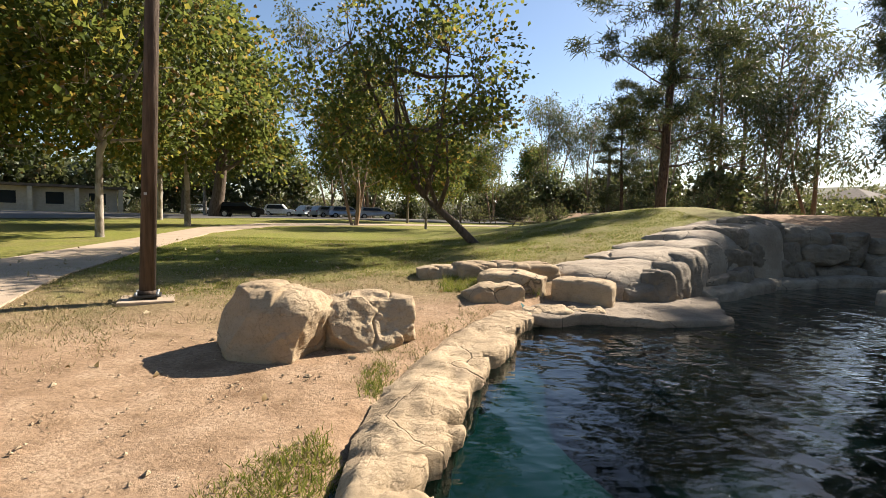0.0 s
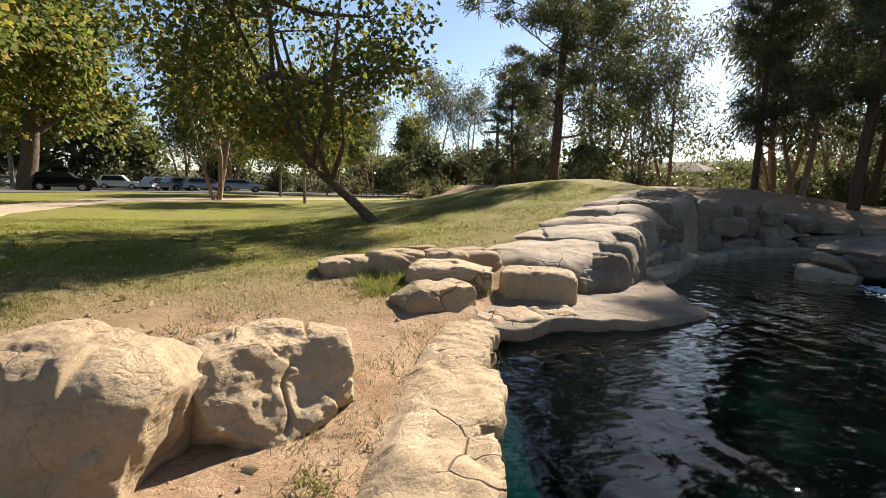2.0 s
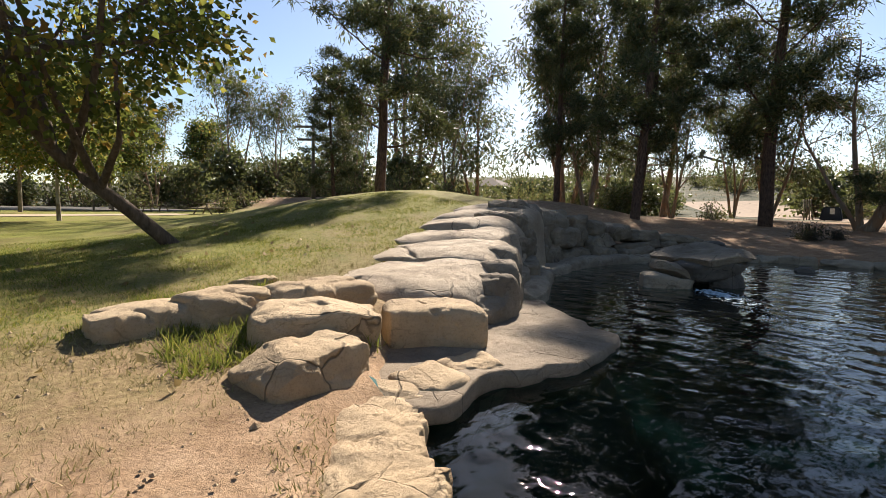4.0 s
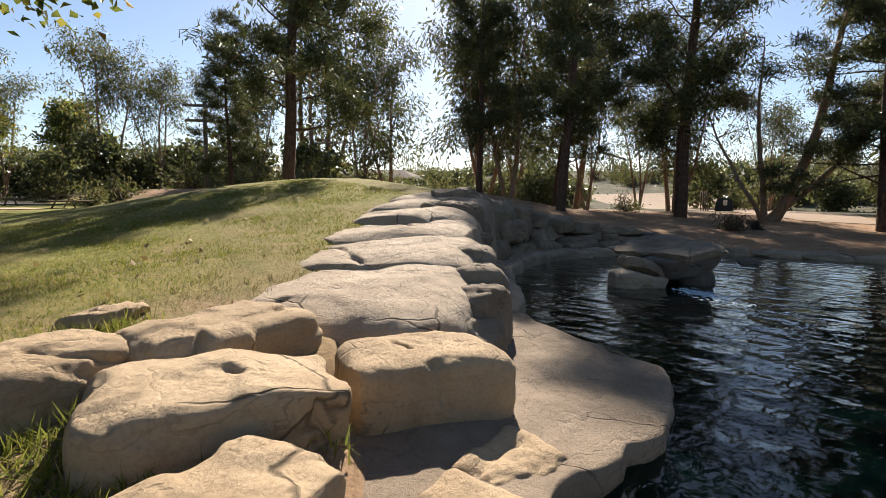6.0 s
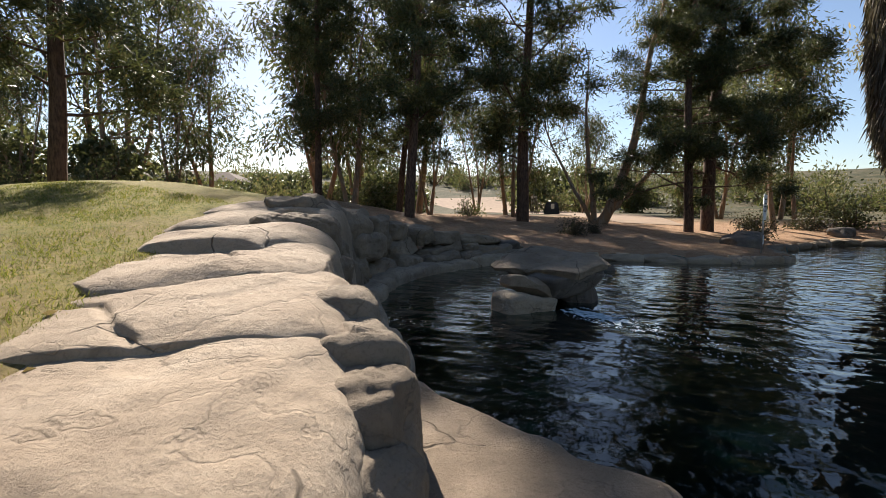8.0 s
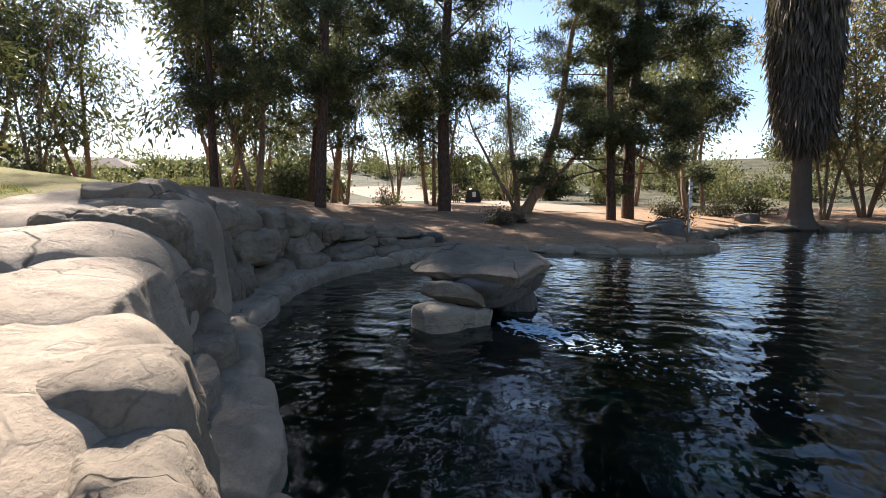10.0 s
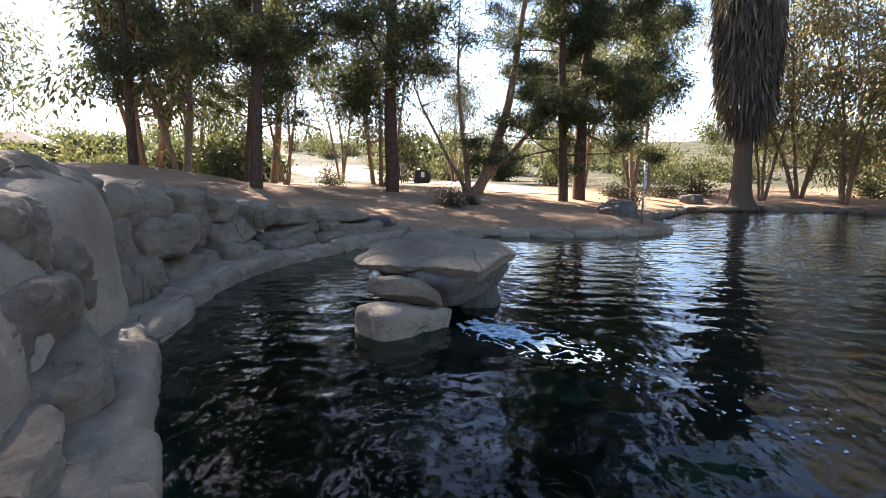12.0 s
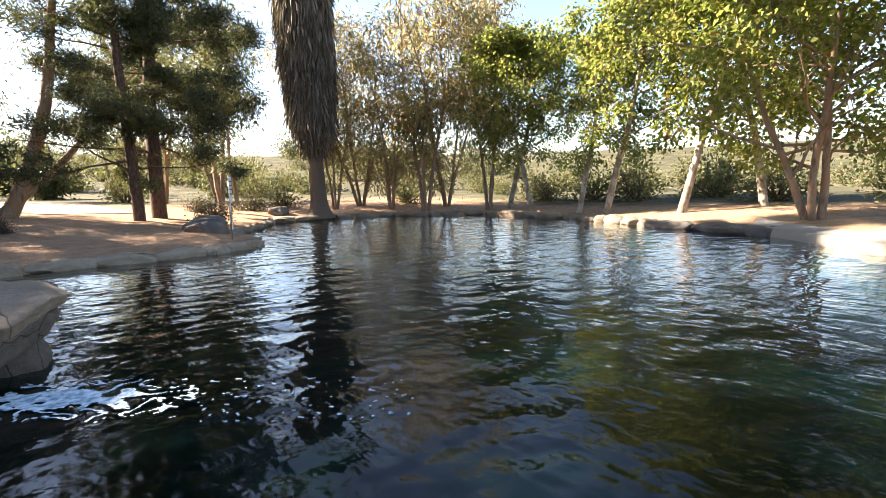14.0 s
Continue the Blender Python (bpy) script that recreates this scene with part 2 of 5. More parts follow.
FALLEN = leaf_material("fallen_leaf", ((0.0, (0.24, 0.152, 0.072)), (0.6, (0.368, 0.264, 0.136)), (1.0, (0.48, 0.4, 0.264))), 0.7, 0.2)


def bark_material(name, dark, lite, scale=3.0, vert=0.25, blotch=None):
    m = Mat(name, 0.93, 0.0, 0.2)
    n = m.noise(scale * 3, 6, 0.65, stretch=(1, 1, vert))
    p = m.noise(scale, 4, 0.5, stretch=(1, 1, 0.6), seed=4.0)
    c = m.ramp(n, (0.34, dark), (0.66, lite))
    if blotch:
        c = m.mix(m.ramp(p, (0.48, 0.0), (0.54, 1.0)), c, blotch)
    m.color(c)
    m.bump(n, 0.8, 0.04)
    return m.m


PALE_BARK = bark_material("sycamore_bark", (0.14, 0.11, 0.08), (0.27, 0.23, 0.18), 3.0, 0.5, (0.33, 0.29, 0.24))
BROWN_BARK = bark_material("brown_bark", (0.063, 0.045, 0.032), (0.154, 0.115, 0.084), 4.0)
PINE_BARK = bark_material("pine_bark", (0.042, 0.027, 0.02), (0.133, 0.084, 0.059), 5.0, 0.3)
EUC_BARK = bark_material("eucalyptus_bark", (0.14, 0.091, 0.059), (0.322, 0.252, 0.189), 2.5, 0.2, (0.266, 0.168, 0.105))
PALM_BARK = bark_material("palm_bark", (0.077, 0.059, 0.045), (0.175, 0.143, 0.112), 6.0, 1.5)
SKIRT = leaf_material("dead_palm_frond", ((0.0, (0.091, 0.073, 0.059)), (0.6, (0.161, 0.133, 0.108)), (0.9, (0.238, 0.196, 0.161)), (1.0, (0.322, 0.273, 0.224))), 0.75, 0.1)


def water_material():
    """Clear, slightly green water: gloss by Fresnel over a tinted look through to the bed."""
    m = Mat("pond_water", 0.03)
    n1 = m.noise(1.9, 1.0, 0.4, stretch=(1.25, 0.7, 1.0))
    n2 = m.noise(5.2, 1.5, 0.5, stretch=(0.8, 1.25, 1.0), seed=5.0)
    n3 = m.noise(0.5, 1, 0.5, seed=2.0)
    n4 = m.noise(12.5, 1.5, 0.5, stretch=(1.2, 0.8, 1.0), seed=7.0)
    b = m.bump(n3, 0.12, 0.35)
    b = m.bump(n1, 0.5, 0.085, b)
    b = m.bump(n2, 0.5, 0.026, b)
    b = m.bump(n4, 0.3, 0.007, b)
    facing = m.node("ShaderNodeLayerWeight", Blend=0.5, Normal=b).outputs["Facing"]
    fres = m.math("MULTIPLY_ADD", m.math("POWER", facing, 5.0), 0.98, 0.02)
    gl = m.node("ShaderNodeBsdfGlossy", Color=(1, 1, 1, 1), Roughness=0.012, Normal=b)
    tr = m.node("ShaderNodeBsdfTransparent", Color=(0.11, 0.29, 0.28, 1))
    mx = m.node("ShaderNodeMixShader", Fac=fres)
    m.t.links.new(tr.outputs[0], mx.inputs[1])
    m.t.links.new(gl.outputs[0], mx.inputs[2])
    m.t.links.new(mx.outputs[0], m.t.nodes["Material Output"].inputs["Surface"])
    return m.m


WATER = water_material()
_bed = Mat("pond_bed", 0.9)
_n = _bed.noise(0.7, 6, 0.6)
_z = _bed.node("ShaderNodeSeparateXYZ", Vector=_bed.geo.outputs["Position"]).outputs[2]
# Light lost with water depth is put into the bed colour: teal to near black.
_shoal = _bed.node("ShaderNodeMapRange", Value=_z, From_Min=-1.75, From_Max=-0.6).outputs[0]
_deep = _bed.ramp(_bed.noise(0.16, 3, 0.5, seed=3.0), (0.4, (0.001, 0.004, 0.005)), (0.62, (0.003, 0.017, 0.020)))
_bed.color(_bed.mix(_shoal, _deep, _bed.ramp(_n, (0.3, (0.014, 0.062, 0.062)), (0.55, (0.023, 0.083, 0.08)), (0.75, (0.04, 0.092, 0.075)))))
BED = _bed.m
_foam = Mat("foam", 0.7)
_foam.color(_foam.ramp(_foam.noise(14, 4), (0.38, (0.14, 0.26, 0.32)), (0.62, (0.62, 0.72, 0.76))))
FOAM = _foam.m
CONCRETE = plain("path_concrete", (0.39, 0.3, 0.214), 0.9, 0, 2.0, 0.2, 0.3)
PALE_CONCRETE = plain("pale_concrete", (0.26, 0.24, 0.20), 0.9, 0, 1.2, 0.15, 0.2)
DUST = plain("dusty_track", (0.27, 0.195, 0.131), 0.95, 0, 1.5, 0.25, 0.4)
ASPHALT = plain("asphalt", (0.12, 0.109, 0.098), 0.95, 0, 1.0, 0.25, 0.4)
POST_WOOD = bark_material("lamp_post_bronze", (0.05, 0.036, 0.026), (0.115, 0.082, 0.058), 6.0, 0.08)
STEEL = plain("galvanised_steel", (0.42, 0.42, 0.41), 0.45, 0.9)
WHITE_PAINT = plain("white_paint", (0.75, 0.75, 0.73), 0.5, 0)
DARK_METAL = plain("dark_metal", (0.05, 0.05, 0.05), 0.5, 0.6)
WEATHERED = plain("weathered_wood", (0.20, 0.16, 0.12), 0.9, 0, 5, 0.35, 0.4)
TYRE = plain("tyre_rubber", (0.02, 0.02, 0.02), 0.85)
GLASS = plain("car_glass", (0.02, 0.025, 0.03), 0.08, 0, 2, 0.1)
BLACK_CAR = plain("black_car_paint", (0.012, 0.012, 0.014), 0.2, 0.2)
SILVER_CAR = plain("silver_car_paint", (0.45, 0.46, 0.48), 0.3, 0.6)
WHITE_CAR = plain("white_car_paint", (0.72, 0.72, 0.72), 0.3, 0.0)
STUCCO = plain("stucco", (0.50, 0.42, 0.33), 0.95, 0, 3, 0.15, 0.3)
ROOFING = plain("roofing", (0.13, 0.10, 0.08), 0.95, 0, 3, 0.3, 0.3)
TARP = plain("dark_tarp", (0.03, 0.035, 0.045), 0.6)


# ---- building helpers ----
def link_mesh(name, verts, faces, material, smooth=True, parent=None, mats=None, slots=None):
    me = bpy.data.meshes.new(name)
    me.from_pydata([tuple(v) for v in verts], [], [tuple(f) for f in faces])
    for mt in mats or [material]:
        me.materials.append(mt)
    if slots is not None:
        me.polygons.foreach_set("material_index", np.asarray(slots, dtype=np.int32))
    me.polygons.foreach_set("use_smooth", np.full(len(me.polygons), smooth))
    me.update()
    ob = new(name, me)
    if parent:
        ob.parent = parent
    return ob


def part(name, bm, material, parent, label=""):
    """Links a bmesh as one mesh under a thing or a part."""
    me = bpy.data.meshes.new(name)
    bm.to_mesh(me)
    bm.free()
    me.materials.append(material)
    ob = new(name, me)
    ob.parent = parent
    return tagged(ob, label)


def empty(name, m, label, category, group="", kind=""):
    ob = new(name)
    ob.matrix_world = m
    return tagged(ob, label, category, group, kind)


def box_bm(x0, x1, y0, y1, z0, z1, bevel=0.0):
    bm = bmesh.new()
    bmesh.ops.create_cube(bm, size=1.0, matrix=Matrix.Translation(((x0 + x1) / 2, (y0 + y1) / 2, (z0 + z1) / 2)) @ Matrix.Diagonal((x1 - x0, y1 - y0, z1 - z0, 1)))
    if bevel:
        bmesh.ops.bevel(bm, geom=bm.edges[:], offset=bevel, segments=2, affect="EDGES")
    return bm


def rod_bm(a, b, r0, r1=None, sides=12, bm=None):
    bm = bm or bmesh.new()
    a, b = Vector(a), Vector(b)
    turn = (b - a).to_track_quat("Z", "Y").to_matrix().to_4x4()
    bmesh.ops.create_cone(bm, cap_ends=True, segments=sides, radius1=r0, radius2=r0 if r1 is None else r1, depth=(b - a).length, matrix=Matrix.Translation((a + b) / 2) @ turn)
    for f in bm.faces:
        f.smooth = len(f.verts) == 4
    return bm


def sstep(a, b, v):
    t = np.clip((v - a) / (b - a), 0, 1)
    return t * t * (3 - 2 * t)


# ---- the lie of the land ----
POND = np.array([(-0.45, -4.0), (-0.3, -1.0), (-0.18, 1.2), (-0.16, 2.85), (-0.02, 3.6), (0.32, 4.67), (0.92, 6.38), (1.7, 7.75), (2.78, 8.15),
                 (3.77, 7.95), (5.12, 8.32), (5.75, 9.4), (6.3, 10.5), (7.5, 11.4), (8.5, 12.2), (9.5, 12.95), (10.8, 13.4), (12.6, 13.85), (14.4, 13.7), (17, 12.75), (19, 11.6),
                 (19.9, 9.5), (20.2, 7.3), (20.6, 5.4), (21.9, 3.5), (23.6, 3.5), (25.5, 3.4), (28.5, 1.6), (32.5, -0.5), (33.6, -5), (32.6, -8.6), (29.4, -12.3), (22, -12.9), (16.5, -11.2), (11.7, -10), (7.6, -6.2), (3, -5.6)])


def pond_distance(x, y, outline=None):
    """Metres from the waterline: negative in the water."""
    x, y = np.asarray(x, float), np.asarray(y, float)
    best = np.full(x.shape, 1e9)
    inside = np.zeros(x.shape, bool)
    outline = POND if outline is None else outline
    for (ax, ay), (bx, by) in zip(outline, np.roll(outline, -1, 0)):
        dx, dy = bx - ax, by - ay
        t = np.clip(((x - ax) * dx + (y - ay) * dy) / (dx * dx + dy * dy), 0, 1)
        best = np.minimum(best, np.hypot(x - ax - t * dx, y - ay - t * dy))
        cross = ((ay > y) != (by > y)) & (x < (bx - ax) * (y - ay) / (by - ay + 1e-12) + ax)
        inside ^= cross
    return np.where(inside, -best, best)


ROCKBED = np.array([(1.35, 8.55), (1.75, 7.95), (2.2, 7.3), (2.9, 7.3), (3.8, 7.0), (5.9, 7.7), (6.5, 9.0), (7.0, 9.9), (8.1, 10.7), (9.1, 11.5), (10.0, 12.2), (11.0, 12.6), (12.6, 13.0), (14.2, 12.9), (16.6, 12.0), (18.2, 11.2),
                    (18.6, 13.0), (17.2, 14.1), (14.6, 15.1), (12.4, 15.4), (10.2, 15.3), (8.6, 15.1), (7.1, 14.3), (5.6, 13.3), (4.3, 12.3), (3.1, 11.6), (2.7, 10.9), (2.8, 10.2), (2.0, 9.9), (1.9, 9.1)])


def rock_cover(x, y):
    """True where the shelf and the wall stand."""
    return pond_distance(x, y, ROCKBED) < -0.05


def land(x, y, sd=None):
    """Height of the ground."""
    x, y = np.asarray(x, float), np.asarray(y, float)
    sd = pond_distance(x, y) if sd is None else sd
    west = 0.13 + 0.34 * sstep(5.0, 12.0, y - 0.35 * x) + 0.018 * np.clip(y - 10, 0, 35) + 0.1 * sstep(2, 8, -x)
    west = west + 1.75 * np.exp(-(((x - 10.5) / 7.0) ** 2 + ((y - 20.0) / 9.0) ** 2))
    east = 0.2 + 1.1 * (1 - np.exp(-np.clip(sd, 0, 60) / 8.0)) + 1.2 * sstep(16, 26, y) * sstep(34, 24, x)
    z = west + (east - west) * sstep(10.5, 17.0, x + np.clip(6 - y, 0, 12))
    r = np.hypot(x - 5, y - 9)
    z = z + 10.0 * sstep(55, 150, r) * sstep(-15, 25, x - 0.12 * np.clip(y, 0, 400)) + 14.0 * sstep(150, 500, r)
    z = z - (z + 0.2) * sstep(0.02, 0.5, -pond_distance(x, y, ROCKBED))
    z = z - 0.16 * sstep(0.95, 0.6, sd) * sstep(2.4, 1.4, x) * sstep(8.6, 7.8, y)
    bed = -0.55 - 1.4 * sstep(0.0, 1.0, -sd / (0.7 + 5.0 * sstep(7.5, 0.0, x) * sstep(7.2, 2.6, y)))
    back = 0.34 * sstep(2.4, 1.4, x) * sstep(8.6, 7.8, y)
    # Added rise in the bed, so the painted shoal teal glows here.
    bed = bed + 0.85 * np.exp(-((x - 9.5) / 4.5) ** 2 - ((y - 1.0) / 4.5) ** 2)
    rim = sstep(-0.05, 0.22, sd - back)
    return bed + (z - bed) * rim


def axis(lo, f0, f1, hi, fine):
    a = list(np.arange(f0, f1 + 1e-6, fine))
    step, v, left = fine, f0, []
    while v > lo:
        step *= 1.22
        v -= step
        left.append(v)
    step, v, right = fine, f1, []
    while v < hi:
        step *= 1.22
        v += step
        right.append(v)
    return np.array(left[::-1] + a + right)


def build_ground():
    xs, ys = axis(-900, -10, 37, 900, 0.26), axis(-900, -15, 32, 900, 0.26)
    gx, gy = np.meshgrid(xs, ys)
    sd = pond_distance(gx, gy)
    gz = land(gx, gy, sd)
    for i in np.ndindex(gx.shape):
        if sd[i] > 0.3 and -14 < gx[i] < 40:
            gz[i] += 0.035 * noise.noise((gx[i] * 0.9, gy[i] * 0.9, 0)) + 0.014 * noise.noise((gx[i] * 2.9, gy[i] * 2.9, 4))
    n, k = gx.shape
    verts = np.stack([gx, gy, gz], -1).reshape(-1, 3)
    idx = np.arange(n * k).reshape(n, k)
    faces = np.stack([idx[:-1, :-1], idx[:-1, 1:], idx[1:, 1:], idx[1:, :-1]], -1).reshape(-1, 4)
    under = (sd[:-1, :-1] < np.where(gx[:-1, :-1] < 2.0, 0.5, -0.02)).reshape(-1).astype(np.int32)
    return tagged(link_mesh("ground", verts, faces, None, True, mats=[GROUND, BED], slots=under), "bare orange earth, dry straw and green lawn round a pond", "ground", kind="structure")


ground = build_ground()


def on_land(x, y):
    return float(land(np.array([x]), np.array([y]))[0])


def build_water():
    """One level sheet; the banks, the bed and the rocks bound it."""
    xs, ys = np.linspace(-0.95, 36.0, 24), np.linspace(-13.4, 15.0, 20)
    verts = [(x, y, 0.0) for y in ys for x in xs]
    faces = [(r * 24 + c, r * 24 + c + 1, r * 24 + c + 25, r * 24 + c + 24) for r in range(19) for c in range(23)]
    return tagged(link_mesh("water", verts, faces, WATER, True), "dark rippled blue-green pond water reflecting trees", "pond", kind="structure")


water = build_water()


def strip(name, left, right, material, lift, label, category, thick=0.1, sub=14):
    """A paved ribbon laid on the land between two edge lines."""
    def dense(line):
        line = np.array(line, float)
        t = np.linspace(0, len(line) - 1, sub * (len(line) - 1) + 1)
        return np.stack([np.interp(t, np.arange(len(line)), line[:, i]) for i in range(2)], 1)
    a, b = dense(left), dense(right)
    rows = 7
    verts, faces = [], []
    for p, q in zip(a, b):
        for j in range(rows):
            w = p + (q - p) * j / (rows - 1)
            verts.append((w[0], w[1], on_land(w[0], w[1]) + lift))
        for w in (p, q):
            verts.append((w[0], w[1], on_land(w[0], w[1]) + lift - thick))
    k = rows + 2
    for i in range(len(a) - 1):
        o, n = i * k, (i + 1) * k
        for j in range(rows - 1):
            faces.append((o + j, o + j + 1, n + j + 1, n + j))
        faces.append((o + rows, o, n, n + rows))
        faces.append((o + rows - 1, o + rows + 1, n + rows + 1, n + rows - 1))
    return tagged(link_mesh(name, verts, faces, material, False), label, category, kind="structure")


strip("footpath", [(-9.2, 6.5), (-9.6, 10.5), (-10.6, 17.0), (-12.2, 26.0), (-11.4, 33.0), (-4.0, 39.5), (6.0, 42.0)],
      [(-5.6, 5.2), (-6.7, 8.6), (-7.9, 13.0), (-9.8, 22.0), (-9.4, 29.5), (-3.0, 37.0), (6.5, 40.0)], CONCRETE, 0.03, "tan concrete footpath curving across the lawn", "footpath")
strip("road", [(-70, 34), (-45, 52), (-20, 70), (10, 78)], [(-48, 16), (-26, 32), (-13, 46), (10, 52)], ASPHALT, 0.05, "grey asphalt car park and road with tree shade", "road")
strip("pavement", [(12.4, -12.1), (8.6, -8.6), (3.0, -8.0)], [(12.0, -10.4), (7.9, -6.5), (3.0, -6.0)], PALE_CONCRETE, 0.06, "pale sunlit concrete walkway at the pond's edge", "walkway")
strip("dirt_road", [(33, 9.5), (44, 14), (60, 28), (80, 44)], [(34, 6.0), (48, 7.5), (66, 16), (90, 28)], DUST, 0.03, "pale dusty dirt track climbing into scrub", "dirt road")


# ---- rocks ----
def rock_data(size, seed, n=3.6, cuts=8, rough=0.05, level=5, depth=(0.68, 0.93), lump=0.07, cracks=3, ledges=2, wedge=0.0):
    """A weathered boulder: a rounded block, cut by planes, then cracked, stepped and roughened."""
    rnd = random.Random(seed)
    bm = bmesh.new()
    bmesh.ops.create_icosphere(bm, subdivisions=level, radius=1.0)
    v = np.array([q.co[:] for q in bm.verts])
    faces = [[q.index for q in f.verts] for f in bm.faces]
    bm.free()
    p = v / (np.abs(v) ** n).sum(1, keepdims=True) ** (1 / n)
    for _ in range(cuts):
        d = np.array([rnd.gauss(0, 1), rnd.gauss(0, 1), rnd.gauss(0, 0.8)])
        d /= np.linalg.norm(d)
        reach = (p @ d).max() * rnd.uniform(*depth)
        over = np.clip(p @ d - reach, 0, None)
        p = p - np.outer(over * 0.92, d)
    s = np.array(size) / 2
    p[:, 2] *= 1 - wedge * np.clip(p[:, 0] * 0.5 + 0.5, 0, 1) * (p[:, 2] > 0)
    p = p * s
    scale = float(np.mean(size))
    off = Vector((seed * 7.3 % 91, seed * 3.1 % 57, seed * 1.7 % 33))
    nrm = v / np.linalg.norm(v, axis=1, keepdims=True)
    f1, f2 = 2.2 / scale, 7.0 / max(0.5, scale)
    disp, wob, mask = np.empty(len(p)), np.empty(len(p)), np.empty(len(p))
    for i, q in enumerate(p):
        w = Vector(q)
        wob[i] = noise.fractal(w * (1.6 / scale) + off, 1.0, 2.0, 3)
        mask[i] = noise.noise(w * (2.4 / scale) - off)
        disp[i] = lump * scale * noise.fractal(w * f1 + off, 1.0, 2.0, 4) * 0.5 + rough * noise.ridged_multi_fractal(w * f2 + off, 0.9, 2.1, 4, 1.0, 2.0) * 0.28 + 0.12 * rough * noise.noise(Vector((w.x * 3, w.y * 3, w.z * 16)) + off)
    fine = scale * 2.2 / 2 ** level
    for k in range(cracks):
        d = np.array([rnd.gauss(0, 1), rnd.gauss(0, 1), rnd.gauss(0, 0.5)])
        d /= np.linalg.norm(d)
        dist = p @ d - rnd.uniform(-0.28, 0.28) * scale + wob * 0.16 * scale
        part_of = sstep(-0.1, 0.12, mask * (1 if k % 2 else -1))
        disp = disp - 0.045 * min(1.0, scale) * np.exp(-(dist / max(0.016, fine)) ** 2) * part_of
    for k in range(ledges):
        d = np.array([rnd.gauss(0, 0.45), rnd.gauss(0, 0.45), 1.0 if k % 2 == 0 else 0.25])
        d /= np.linalg.norm(d)
        dist = p @ d - (rnd.uniform(-0.3, 0.16) * size[2] if k % 2 == 0 else rnd.uniform(-0.3, 0.3) * scale) + wob * 0.05 * scale
        part_of = sstep(-0.15, 0.15, mask * (1 if k % 3 else -1))
        disp = disp - rnd.uniform(0.02, 0.04) * min(1.2, scale) * sstep(-fine, fine, dist) * part_of
    return p + nrm * disp[:, None], faces


def rock(name, at, size, seed, label="", category="", group="", material=None, turn=0.0, tilt=(0, 0), parent=None, **kw):
    verts, faces = rock_data(size, seed, **kw)
    ob = link_mesh(name, verts, faces, material or SANDSTONE, True, parent)
    ob.matrix_world = pose(at[0], at[1], at[2], tilt[0], tilt[1], turn)
    return tagged(ob, label, category, group)


rock("boulder", (-2.02, 5.78, 0.36), (1.36, 1.25, 1.18), 11, "large tan sandstone boulder sitting on bare earth", "boulder", "pair of boulders", turn=-12, level=7, n=3.6, cuts=7, rough=0.035, ledges=2, cracks=1, lump=0.06, depth=(0.72, 0.92))
rock("boulder", (-1.0, 6.2, 0.30), (1.42, 1.05, 0.98), 23, "pitted tan sandstone boulder beside a larger one", "boulder", "pair of boulders", turn=35, level=7, n=3.4, cuts=9, rough=0.05, ledges=3, cracks=1, lump=0.10, depth=(0.7, 0.92))
ROCKS = [  # low rocks where the lawn meets the shelf
    ((0.05, 10.55, 0.38), (1.05, 0.75, 0.72), 5, 10), ((0.86, 10.55, 0.47), (1.0, 0.75, 0.70), 6, 20), ((1.95, 10.45, 0.48), (1.35, 0.8, 0.72), 7, 12),
    ((1.5, 9.62, 0.38), (1.30, 0.95, 0.72), 8, -20), ((1.0, 8.66, 0.27), (1.08, 0.8, 0.66), 9, 12), ((2.86, 9.33, 0.33), (1.18, 0.85, 0.62), 10, -28)]
for at, size, seed, turn in ROCKS:
    rock("rock", at, size, seed, "flat-topped tan sandstone rock between lawn and pond", "rock", "rocks beside the shelf", turn=turn, level=6, n=6.5, cuts=5, rough=0.03, ledges=1, cracks=1, lump=0.035, depth=(0.8, 0.94))
rock("rock", (1.55, 11.75, on_land(1.55, 11.75) + 0.02), (0.7, 0.3, 0.18), 41, "small flat pale rock half buried in the lawn", "rock", turn=20)


